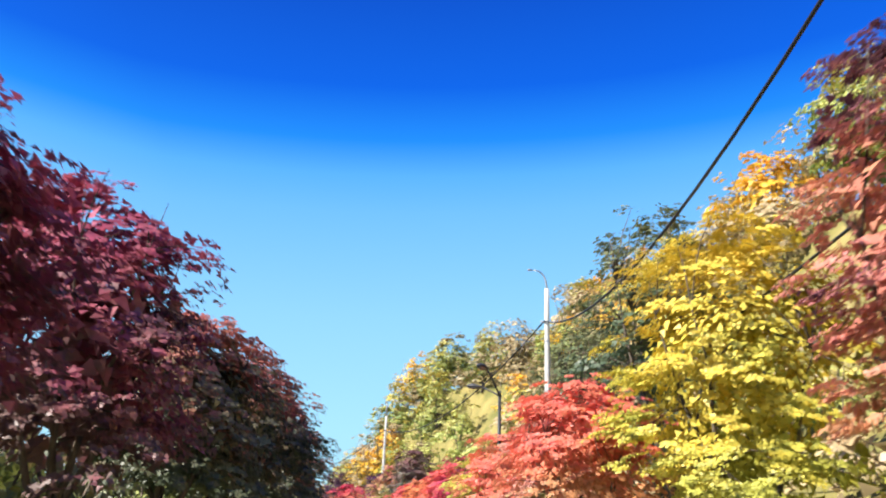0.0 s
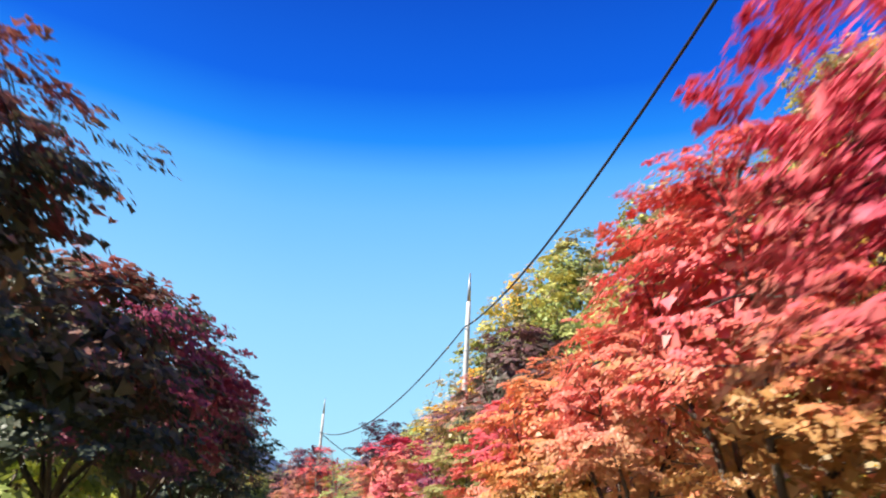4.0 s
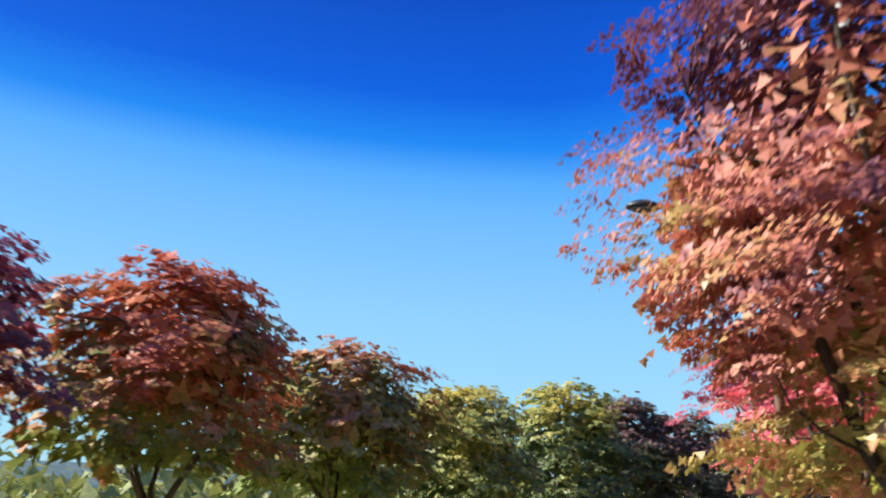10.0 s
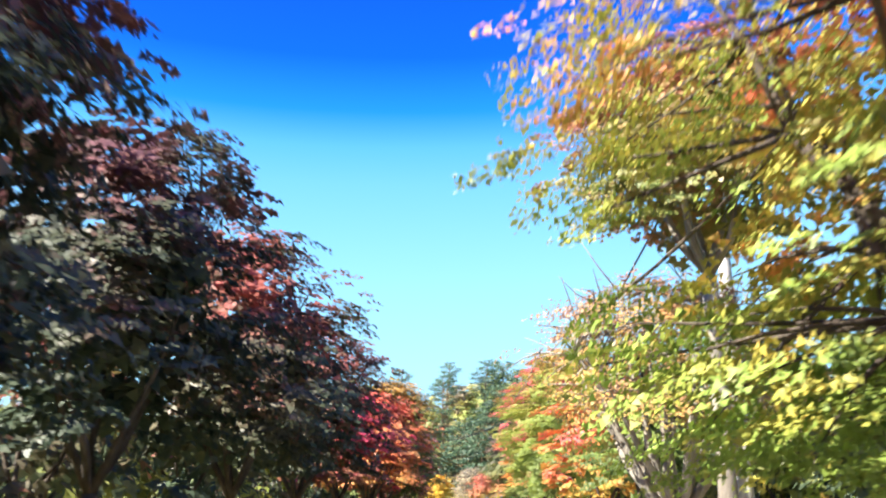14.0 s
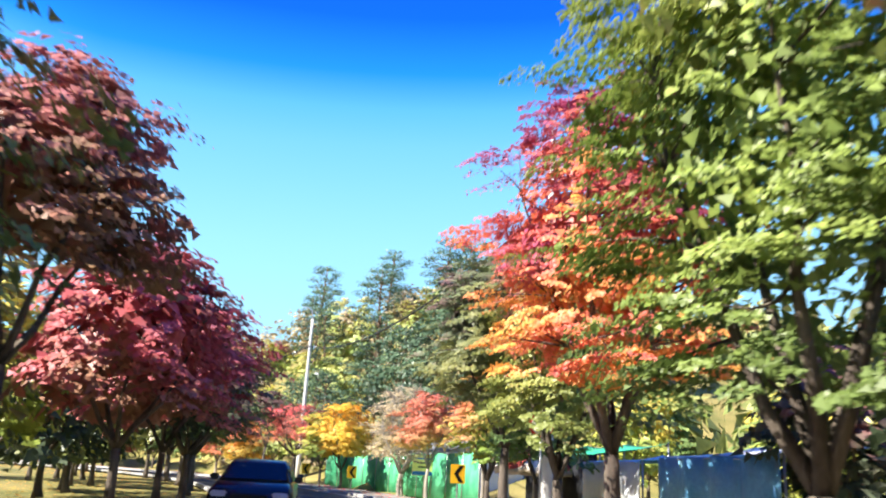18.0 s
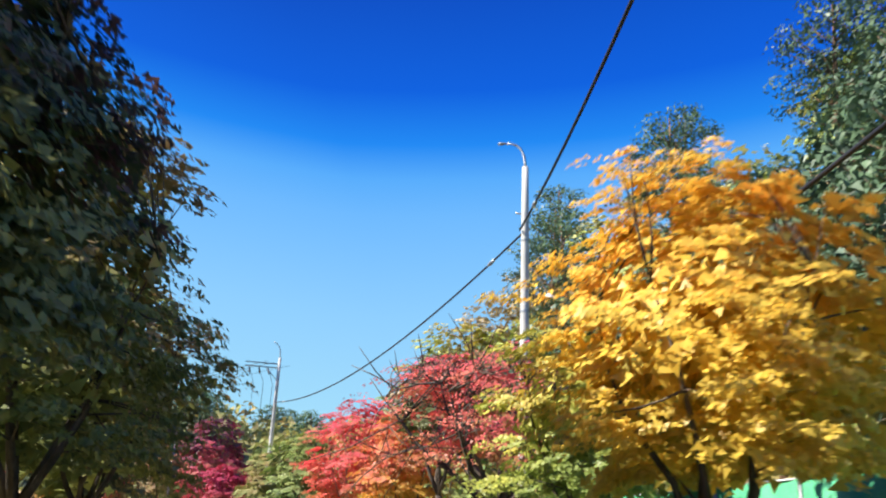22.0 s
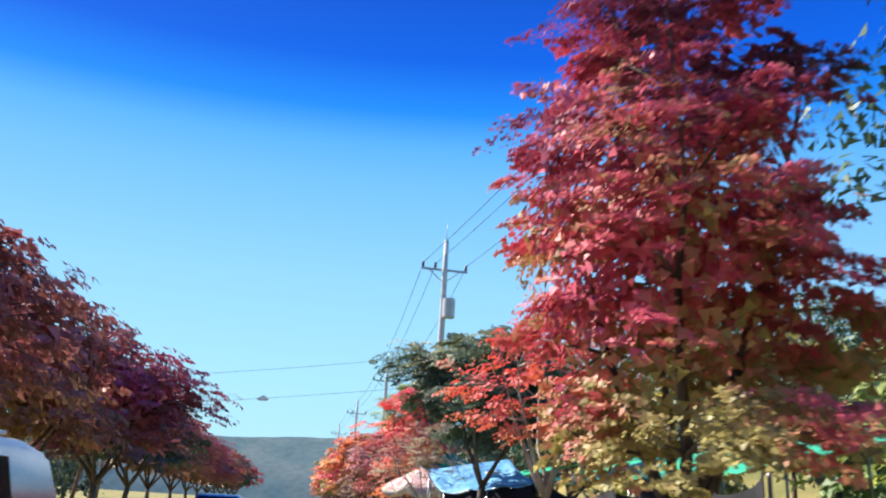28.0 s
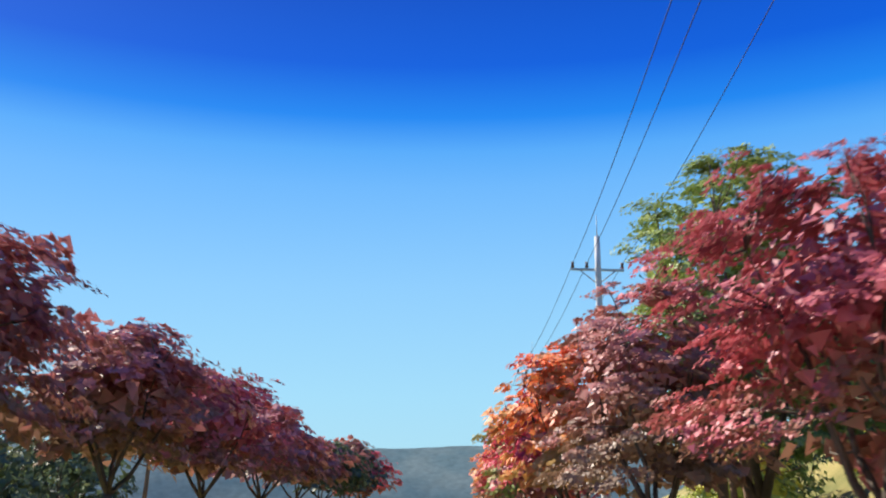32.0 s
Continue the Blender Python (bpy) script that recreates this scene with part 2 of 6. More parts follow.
LEAF = {
    "leafyellow": leafy("yellow leaves with green shade", (0.46, 0.46, 0.06), (0.72, 0.58, 0.06), (0.78, 0.60, 0.08)),
    "coral": leafy("coral-red leaves", (0.62, 0.30, 0.12), (0.82, 0.24, 0.14), (0.80, 0.17, 0.14), through_=0.3),
    "garnetrose": leafy("rose-red leaves over yellow-green", (0.42, 0.42, 0.08), (0.80, 0.24, 0.16), (0.72, 0.07, 0.15)),
    # dark plum top: tinted-windscreen shade painted into the leaf colour
    "orangeplum": leafy("orange leaves, top painted dark as shade", (0.56, 0.46, 0.10), (0.84, 0.30, 0.13), (0.10, 0.03, 0.07), shift=0.34, through_=0.28),
    "olivepink": leafy("olive leaves with pink tips", (0.34, 0.37, 0.07), (0.46, 0.37, 0.11), (0.60, 0.22, 0.18), through_=0.28),
    # plum top darkened in colour, as if behind tinted glass
    "plumrust": leafy("rust and pink leaves, top painted plum as shade", (0.42, 0.38, 0.08), (0.66, 0.22, 0.14), (0.14, 0.04, 0.09), shift=0.15, through_=0.25),
    "blaze": leafy("blazing red and orange leaves", (0.84, 0.44, 0.08), (0.86, 0.22, 0.12), (0.40, 0.05, 0.14), shift=0.15, through_=0.3),
    "rosegreen": leafy("green leaves with a rose-red top", (0.22, 0.30, 0.05), (0.34, 0.40, 0.06), (0.74, 0.16, 0.16), shift=0.16, through_=0.32),
    "oldgreen": leafy("green leaves turning yellow", (0.24, 0.32, 0.05), (0.36, 0.43, 0.06), (0.46, 0.40, 0.09), through_=0.4),
    "russet": leafy("russet leaves", (0.62, 0.46, 0.10), (0.68, 0.28, 0.12), (0.70, 0.20, 0.13), through_=0.28),
    "gold": leafy("golden leaves with a red top", (0.62, 0.46, 0.06), (0.80, 0.46, 0.07), (0.82, 0.22, 0.14), shift=0.1, through_=0.28),
    "rosered": leafy("rose-red leaves", (0.80, 0.30, 0.14), (0.86, 0.17, 0.16), (0.80, 0.13, 0.18), through_=0.34),
    "rustred": leafy("rust-red leaves over green", (0.24, 0.30, 0.06), (0.62, 0.20, 0.09), (0.62, 0.20, 0.12)),
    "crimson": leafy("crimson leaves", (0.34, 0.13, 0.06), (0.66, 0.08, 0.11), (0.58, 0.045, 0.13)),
    "red": leafy("red leaves", (0.50, 0.26, 0.07), (0.80, 0.17, 0.12), (0.74, 0.09, 0.12)),
    "pink": leafy("pink leaves", (0.30, 0.30, 0.08), (0.62, 0.26, 0.18), (0.66, 0.19, 0.18)),
    "orange": leafy("orange leaves", (0.56, 0.33, 0.08), (0.84, 0.31, 0.11), (0.78, 0.20, 0.11)),
    "orangegreen": leafy("orange and green leaves", (0.26, 0.38, 0.05), (0.54, 0.46, 0.07), (0.76, 0.26, 0.12)),
    "yellow": leafy("yellow leaves", (0.78, 0.56, 0.06), (0.90, 0.62, 0.06), (0.88, 0.52, 0.06), through_=0.34),
    "yellowgreen": leafy("yellow-green leaves", (0.26, 0.34, 0.05), (0.50, 0.52, 0.07), (0.68, 0.52, 0.08)),
    "olive": leafy("olive leaves", (0.18, 0.22, 0.05), (0.34, 0.36, 0.09), (0.46, 0.33, 0.13)),
    "redolive": leafy("red-tinged olive leaves", (0.20, 0.28, 0.05), (0.38, 0.32, 0.09), (0.58, 0.23, 0.13)),
    "green": leafy("green leaves", (0.12, 0.22, 0.05), (0.26, 0.36, 0.08), (0.36, 0.42, 0.11)),
    "deepgreen": leafy("deep green leaves", (0.13, 0.20, 0.03), (0.25, 0.34, 0.05), (0.35, 0.40, 0.08), through_=0.3),
    "scarlet": leafy("scarlet leaves", (0.80, 0.26, 0.09), (0.86, 0.14, 0.09), (0.78, 0.09, 0.12), through_=0.3),
    # third tone paints the crown top dark, where tinted glass dims it
    "plum": leafy("pink leaves, top painted plum as shade", (0.62, 0.30, 0.14), (0.60, 0.20, 0.15), (0.15, 0.05, 0.09), shift=0.06),
    "sunset": leafy("sunset-coloured leaves", (0.80, 0.46, 0.07), (0.84, 0.24, 0.13), (0.66, 0.06, 0.24), shift=0.1, through_=0.32),
    # leaf tones darkened to paint in the shade of near, backlit crowns
    "shade": leafy("green and rust leaves darkened as shade", (0.28, 0.28, 0.07), (0.11, 0.15, 0.055), (0.20, 0.10, 0.09)),
    "rustgreen": leafy("yellow-green leaves with a rusty top", (0.22, 0.27, 0.05), (0.36, 0.37, 0.07), (0.50, 0.14, 0.15)),
    "ember": leafy("glowing orange leaves", (0.62, 0.44, 0.07), (0.86, 0.30, 0.08), (0.55, 0.07, 0.11)),
    "brownred": leafy("brownish red leaves", (0.34, 0.16, 0.09), (0.60, 0.12, 0.14), (0.52, 0.15, 0.17)),
    # near-black top tone puts shade into the upper leaves
    "garnet": leafy("garnet leaves, top painted dark as shade", (0.40, 0.34, 0.09), (0.72, 0.09, 0.15), (0.17, 0.04, 0.09)),
    "goldtop": leafy("green leaves with an orange top", (0.15, 0.22, 0.05), (0.25, 0.32, 0.07), (0.64, 0.37, 0.09)),
    # dark top is painted shade; the lower tones are the leaves' own red
    "bloodplum": leafy("crimson leaves, top painted dark as shade", (0.80, 0.18, 0.14), (0.70, 0.09, 0.15), (0.10, 0.03, 0.09), shift=0.05, through_=0.25),
    "amber": leafy("amber and green leaves", (0.34, 0.46, 0.06), (0.68, 0.40, 0.12), (0.50, 0.26, 0.13), through_=0.25),
    "leafgold": leafy("dark green leaves with golden tips", (0.13, 0.20, 0.06), (0.30, 0.34, 0.08), (0.58, 0.49, 0.09), through_=0.32),
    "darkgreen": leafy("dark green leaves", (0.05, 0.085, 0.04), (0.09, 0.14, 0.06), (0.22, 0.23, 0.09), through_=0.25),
    "brownpink": leafy("brownish pink leaves", (0.28, 0.16, 0.08), (0.48, 0.19, 0.15), (0.54, 0.19, 0.19)),
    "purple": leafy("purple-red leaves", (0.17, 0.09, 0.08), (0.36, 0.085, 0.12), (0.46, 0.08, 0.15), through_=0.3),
    "pine": leafy("pine needles", (0.035, 0.075, 0.035), (0.06, 0.125, 0.06), (0.10, 0.18, 0.075), through_=0.08),
    "tan": leafy("tan leaves", (0.32, 0.25, 0.11), (0.48, 0.37, 0.19), (0.56, 0.44, 0.25)),
    "hillgreen": leafy("hillside leaves", (0.22, 0.30, 0.07), (0.42, 0.46, 0.11), (0.62, 0.52, 0.12)),
    # shaded road side of the crowns, painted as near-black green
    "gloom": leafy("green leaves darkened for shade, plum tips", (0.05, 0.085, 0.04), (0.10, 0.11, 0.06), (0.24, 0.10, 0.10), through_=0.15),
    # low and middle tones darkened so the backlit side looks shaded
    "dusk": leafy("mixed leaves darkened for shade", (0.07, 0.10, 0.045), (0.17, 0.145, 0.075), (0.50, 0.15, 0.11), through_=0.3),
    "palegreen": leafy("pale green leaves", (0.34, 0.44, 0.11), (0.50, 0.56, 0.15), (0.60, 0.54, 0.17)),
}
BARK = grainy("grey-brown bark", (0.07, 0.055, 0.045), (0.20, 0.165, 0.13), 2.5, 26.0, 0.9, 0.9, stretch=(1, 1, 0.25), depth=0.04)
PALEBARK = grainy("pale grey bark", (0.24, 0.21, 0.17), (0.46, 0.42, 0.35), 2.5, 26.0, 0.9, 0.7, stretch=(1, 1, 0.3), depth=0.03)
PINEBARK = grainy("reddish pine bark", (0.13, 0.08, 0.05), (0.27, 0.17, 0.11), 3.0, 30.0, 0.9, 0.9, stretch=(1, 1, 0.4), depth=0.04)
CONCRETE = grainy("pale concrete", (0.52, 0.51, 0.48), (0.68, 0.67, 0.64), 1.2, 70.0, 0.85, 0.25)
ASPHALT = grainy("asphalt", (0.04, 0.04, 0.042), (0.075, 0.074, 0.072), 0.4, 90.0, 0.9, 0.5)
PAVING = grainy("paving", (0.20, 0.18, 0.16), (0.32, 0.29, 0.26), 0.7, 50.0, 0.9, 0.4)
KERB = grainy("kerb stone", (0.34, 0.33, 0.31), (0.48, 0.47, 0.45), 1.5, 60.0, 0.85, 0.3)
PAINT = grainy("road paint", (0.55, 0.54, 0.5), (0.78, 0.77, 0.73), 2.0, 60.0, 0.7, 0.2)
PAINTY = grainy("yellow road paint", (0.55, 0.36, 0.03), (0.75, 0.5, 0.05), 2.0, 60.0, 0.7, 0.2)
GRASS = grainy("dry grass and fallen leaves", (0.17, 0.17, 0.05), (0.36, 0.29, 0.10), 0.35, 14.0, 0.95, 0.8, depth=0.1)
# blue-grey air haze is mixed into the colours of both far hills
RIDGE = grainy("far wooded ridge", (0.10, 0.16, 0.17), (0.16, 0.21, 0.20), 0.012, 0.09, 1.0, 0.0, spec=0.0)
RIDGE2 = grainy("far mountain in painted blue haze", (0.13, 0.17, 0.24), (0.16, 0.20, 0.27), 0.01, 0.06, 1.0, 0.0, spec=0.0)
DARKSTEEL = plain("dark painted steel", (0.05, 0.052, 0.055), 0.45, 0.3)
STEEL = plain("galvanised steel", (0.42, 0.43, 0.44), 0.4, 0.7)
CABLE = plain("black cable", (0.015, 0.015, 0.016), 0.6)
LENS = plain("lamp glass", (0.75, 0.75, 0.7), 0.2)
DIMGLASS = plain("dusty lamp glass", (0.16, 0.15, 0.14), 0.15)
CERAMIC = plain("brown porcelain", (0.09, 0.05, 0.035), 0.25)


# ---- road plan: the line that the car keeps, 12 m apart, and the place d metres to its right ----
LINE = [(-2.1, -60.0), (-1.7, -48.0), (-1.3, -36.0), (-0.8, -24.0), (-0.4, -12.0), (0.0, 0.0), (0.2, 12.0), (-0.0, 24.0), (-0.8, 36.0), (-2.2, 47.9), (-4.3, 59.7), (-7.5, 71.3), (-12.0, 82.3), (-17.5, 93.0),
        (-22.5, 104.0), (-25.7, 115.5), (-26.1, 127.5), (-25.1, 139.4), (-23.7, 151.3), (-22.4, 163.3), (-21.1, 175.2), (-20.1, 187.1), (-19.6, 199.1), (-20.4, 211.1), (-22.7, 222.9), (-26.4, 234.3), (-31.5, 245.1),
        (-38.5, 254.8), (-47.1, 263.2), (-56.4, 270.6), (-66.8, 276.7), (-77.4, 282.2), (-88.2, 287.6), (-98.9, 293.0), (-109.6, 298.3), (-120.4, 303.7), (-131.1, 309.1), (-141.8, 314.4), (-152.6, 319.8), (-163.3, 325.2), (-174.0, 330.5)]
LINE = np.array(LINE)
WAYS = np.gradient(LINE, axis=0)
WAYS /= np.linalg.norm(WAYS, axis=1)[:, None]
STEP, S0 = 12.0, -60.0


def beside(s, d):
    u = (s - S0) / STEP
    i = int(min(max(math.floor(u), 0), len(LINE) - 2))
    f = u - i
    a, b, va, vb = LINE[i], LINE[i + 1], WAYS[i] * STEP, WAYS[i + 1] * STEP
    if 0 <= f <= 1:
        p = (2*f**3 - 3*f**2 + 1)*a + (f**3 - 2*f**2 + f)*va + (3*f**2 - 2*f**3)*b + (f**3 - f**2)*vb
        w = (6*f**2 - 6*f)*a + (3*f**2 - 4*f + 1)*va + (6*f - 6*f**2)*b + (3*f**2 - 2*f)*vb
    else:
        w = va
        p = a + va * f
    w = w / np.linalg.norm(w)
    return float(p[0] + d * w[1]), float(p[1] - d * w[0]), math.degrees(math.atan2(-w[0], w[1]))


FINE = np.array([beside(s, 0) for s in np.arange(-60, 420, 2.0)])


def plan(x, y):
    """How far along the road (s) and how far right of it (d) the places x, y lie."""
    x, y = np.atleast_1d(x).astype(float), np.atleast_1d(y).astype(float)
    q = (x[:, None] - FINE[None, :, 0])**2 + (y[:, None] - FINE[None, :, 1])**2
    i = q.argmin(axis=1)
    a = np.radians(FINE[i, 2])
    return -60 + 2.0 * i, (x - FINE[i, 0]) * np.cos(a) + (y - FINE[i, 1]) * np.sin(a)


def smooth(a, b, v):
    t = np.clip((v - a) / (b - a), 0, 1)
    return t * t * (3 - 2 * t)


def land(x, y):
    """Height of the ground: flat along the road, wooded slopes on its right side."""
    s, d = plan(x, y)
    one = smooth(7, 26, d) * 22 * (1 - smooth(112, 150, s))
    two = smooth(7.5, 22, d) * 15 * smooth(224, 250, s) * (1 - smooth(266, 300, s))
    far = smooth(150, 700, np.abs(d)) * 6
    knoll = 17 * np.exp(-((x + 104) ** 2 + (y - 358) ** 2) / 2600.0) * smooth(14, 34, d)
    return one + two + far + knoll - 0.12


# ---- small builders ----
def mesh_of(name, verts, faces, mats, smooth_=False):
    me = bpy.data.meshes.new(name)
    me.from_pydata([tuple(v) for v in verts], [], [tuple(f) for f in faces])
    for m in (mats if isinstance(mats, (list, tuple)) else [mats]):
        me.materials.append(m)
    if smooth_:
        me.polygons.foreach_set("use_smooth", [True] * len(me.polygons))
    me.update()
    return me


def part(name, bm, mat, parent=None, label=""):
    me = bm
    if isinstance(bm, bmesh.types.BMesh):
        me = bpy.data.meshes.new(name)
        bm.to_mesh(me)
        bm.free()
    if mat is not None:
        me.materials.append(mat)
    ob = new(name, me)
    if parent is not None:
        ob.parent = parent
    if label:
        ob["label"] = label
    return ob


def empty(name, x, y, z=0.0, turn=0.0):
    ob = new(name)
    ob.matrix_world = pose(x, y, z, 0, 0, turn)
    return ob


def tube_arrays(points, radii, sides=6, cap=True):
    """Vertices and quads of a tapered tube along points."""
    p = np.array(points, float)
    t = np.gradient(p, axis=0)
    t /= np.linalg.norm(t, axis=1)[:, None] + 1e-9
    ref = np.where(np.abs(t[:, 2:3]) > 0.9, np.array([[1.0, 0, 0]]), np.array([[0, 0, 1.0]]))
    u = np.cross(t, ref)
    u /= np.linalg.norm(u, axis=1)[:, None] + 1e-9
    for i in range(1, len(u)):
        if u[i] @ u[i - 1] < 0:
            u[i] = -u[i]
    w = np.cross(t, u)
    a = np.linspace(0, 2 * np.pi, sides, endpoint=False)
    ring = u[:, None, :] * np.cos(a)[None, :, None] + w[:, None, :] * np.sin(a)[None, :, None]
    v = (p[:, None, :] + ring * np.array(radii)[:, None, None]).reshape(-1, 3)
    f = []
    for i in range(len(p) - 1):
        for k in range(sides):
            k2 = (k + 1) % sides
            f.append((i*sides + k, i*sides + k2, (i+1)*sides + k2, (i+1)*sides + k))
    if cap:
        f.append(tuple(range(sides))[::-1])
        f.append(tuple((len(p)-1)*sides + k for k in range(sides)))
    return v, f


def tubes(name, runs, mat, sides=6):
    """One mesh of several tubes; runs of (points, radii)."""
    vs, fs, n0 = [], [], 0
    for pts, rad in runs:
        v, f = tube_arrays(pts, rad, sides)
        vs.append(v)
        fs += [tuple(i + n0 for i in q) for q in f]
        n0 += len(v)
    return mesh_of(name, np.concatenate(vs), fs, mat, True)


def box(bm, x, y, z, sx_, sy, sz, turn=0.0, bevel=0.0):
    """A bevelled block, its middle at x, y, z."""
    r = bmesh.ops.create_cube(bm, size=1, matrix=pose(x, y, z, 0, 0, turn) @ Matrix.Diagonal((sx_, sy, sz, 1)))
    if bevel:
        bmesh.ops.bevel(bm, geom=list({e for v in r["verts"] for e in v.link_edges}), offset=bevel, segments=2, affect="EDGES")


# ---- trees ----
def leaf_mesh(name, at, up, size, rng, mat, slim=0.85, wild=0.42):
    """Pointed leaves at the places given, each an island of its own."""
    n = len(at)
    nrm = up + rng.normal(0, wild, (n, 3))
    nrm /= np.linalg.norm(nrm, axis=1)[:, None]
    way = rng.normal(0, 1, (n, 3))
    way[:, 2] -= 0.55
    way -= nrm * (way * nrm).sum(1)[:, None]
    way /= np.linalg.norm(way, axis=1)[:, None]
    side = np.cross(nrm, way)
    ln = (size * rng.uniform(0.65, 1.35, n))[:, None]
    wd = ln * slim * rng.uniform(0.75, 1.25, n)[:, None]
    v = np.empty((n, 3, 3))
    v[:, 0] = at - way * ln * 0.4 - side * wd * 0.5
    v[:, 1] = at - way * ln * 0.4 + side * wd * 0.5
    v[:, 2] = at + way * ln * 0.6
    me = bpy.data.meshes.new(name)
    me.vertices.add(3 * n)
    me.vertices.foreach_set("co", v.reshape(-1))
    me.loops.add(3 * n)
    me.loops.foreach_set("vertex_index", np.arange(3 * n, dtype=np.int32))
    me.polygons.add(n)
    me.polygons.foreach_set("loop_start", np.arange(0, 3 * n, 3, dtype=np.int32))
    me.update(calc_edges=True)
    me.materials.append(mat)
    return me


TREE_COUNT = [0]


def tree(kind, x, y, z, h, r, tint, zb=2.6, full=1.0, leaf=0.2, pads=None, trunk_r=None, pale=False, limbs=5, label="", group="", lean=(0, 0), fork=None, squat=1.0, lo=False, turn=None, spread=False, fine=0, vase=False, clear=None):
    """A broad-leaved tree: trunk, limbs with their twigs, and a crown of leaf pads in layers."""
    TREE_COUNT[0] += 1
    rng = np.random.default_rng(100 + TREE_COUNT[0])
    root = empty(kind, x, y, z, float(rng.uniform(0, 360)) if turn is None else turn)
    hc = h - zb
    n_pads = pads or int(40 + 12.0 * r * r)
    # places of the leaf pads: an uneven, many-lobed crown
    v = rng.uniform(0, 1, n_pads) ** 0.85
    ang = rng.uniform(0, 2 * np.pi, n_pads)
    lobes = 1 + 0.16 * np.sin(2 * ang + rng.uniform(0, 6)) + 0.12 * np.sin(3 * ang + rng.uniform(0, 6)) + 0.08 * np.sin(5 * ang + 9 * v)
    env = r * np.sqrt(np.clip(1 - ((v - 0.40) / 0.63) ** 2, 0.03, 1)) * lobes
    rho = env * np.clip(rng.uniform(0.25, 1.0, n_pads) ** 0.55, 0, 1) * 0.88
    c = np.stack([np.cos(ang) * rho, np.sin(ang) * rho, zb + v * hc * 0.93], 1)
    c[:, 0] += lean[0] * v
    c[:, 1] += lean[1] * v
    a = rng.uniform(0.45, 1.0, n_pads) * (0.38 + 0.235 * r) * (1.0 - 0.3 * v) * (0.6 if spread else 1)
    # trunk and limbs
    hf = fork or max(1.3, zb * 0.62)
    tr = trunk_r or 0.045 * h ** 0.9 * 0.5
    bend = rng.normal(0, 0.06, 2)
    k = np.linspace(0, 1, 6)
    tp = np.stack([bend[0] * np.sin(k * 3) * hf * 0.4, bend[1] * np.sin(k * 2.4) * hf * 0.4, k * hf], 1)
    bark = PALEBARK if pale else BARK
    flare = tr * (1.0 + 0.55 * np.exp(-k * 6)) * (1 - 0.22 * k)
    part("trunk", tubes("trunk", [(tp, flare)], bark, 8), None, root)
    limb_a = np.sort(rng.uniform(0, 2 * np.pi / limbs * 0.5, limbs) + np.arange(limbs) * 2 * np.pi / limbs)
    owner = np.abs((ang[:, None] - limb_a[None, :] + np.pi) % (2 * np.pi) - np.pi).argmin(1)
    for i in range(limbs):
        mine = np.where(owner == i)[0]
        if len(mine) == 0:
            continue
        reach = (0.8 if spread else 0.62) * r
        end = np.array([np.cos(limb_a[i]) * reach + lean[0] * .7, np.sin(limb_a[i]) * reach + lean[1] * .7, zb + hc * (rng.uniform(0.35, 0.8) if spread else rng.uniform(0.6, 0.82))])
        mid = tp[-1] * 0.45 + end * 0.55 + np.array([np.cos(limb_a[i]), np.sin(limb_a[i]), 0]) * r * (0.2 if spread else 0.12) - np.array([0, 0, (0.22 if spread else 0.08) * hc]) + rng.normal(0, 0.18 if spread else 0.1, 3)
        if vase:
            tilt = (0.35, 0.95, 0.65, 0.9)[i % 4]
            end = np.array([np.cos(limb_a[i]) * r * tilt, np.sin(limb_a[i]) * r * tilt, zb + hc * (1.0 - 0.28 * tilt) * rng.uniform(0.9, 1.0)])
            mid = tp[-1] * 0.5 + end * 0.5 + np.array([np.cos(limb_a[i]), np.sin(limb_a[i]), -0.3]) * 0.35 + rng.normal(0, 0.12, 3)
        if clear is not None and end[0] < -clear:
            end[0] = -clear
            mid[0] = max(mid[0], -clear * 0.7)
        q = np.linspace(0, 1, 7)[:, None]
        main = (1 - q)**2 * tp[-1] + 2 * q * (1 - q) * mid + q**2 * end
        main[1:-1] += rng.normal(0, 0.13 if spread else 0.05, (5, 3))
        runs = [(main, tr * ((0.66 if spread else 0.6) * (1 - q[:, 0]) ** 1.25 + 0.045))]
        for j in (mine[::4] if lo else mine if full <= 0.6 else mine[::2]):
            if clear is not None and c[j, 0] < -clear and c[j, 2] < 4.6:
                continue
            k0 = 1 + int(np.linalg.norm(main[1:6] - c[j] + [0, 0, 0.25], axis=1).argmin())
            s_ = main[k0]
            m_ = s_ * 0.45 + c[j] * 0.55 + rng.normal(0, 0.22 if spread else 0.12, 3) + np.array([0, 0, -0.12 if spread else 0.05])
            qq = np.linspace(0, 1, 4)[:, None]
            tw = (1 - qq)**2 * s_ + 2 * qq * (1 - qq) * m_ + qq**2 * (c[j] + np.array([0, 0, 0.05]))
            runs.append((tw, np.linspace(tr * 0.16, 0.008, 4)))
            if full < 0.5:
                for _ in range(3):
                    tip = c[j] + rng.normal(0, 1, 3) * a[j] * np.array([0.8, 0.8, 0.55]) + np.array([0, 0, 0.1])
                    runs.append((np.array([tw[2], (tw[2] + tip) / 2 + rng.normal(0, 0.05, 3), tip]), (tr * 0.1, 0.014, 0.006)))
        part("limb", tubes("limb", runs, bark, 3 if lo or full > 0.6 else 4), None, root)
    # leaves: pads with ragged rims, and a thinner filling between them
    size = np.full(n_pads, float(leaf))
    if fine:
        toward = -c[:, 0] - 0.45 * c[:, 1] * fine
        size = np.where(toward > 0.28 * r, leaf * 0.54, np.where(toward > -0.2 * r, leaf * 0.8, leaf * (1.6 if full > 0.6 else 1.1)))
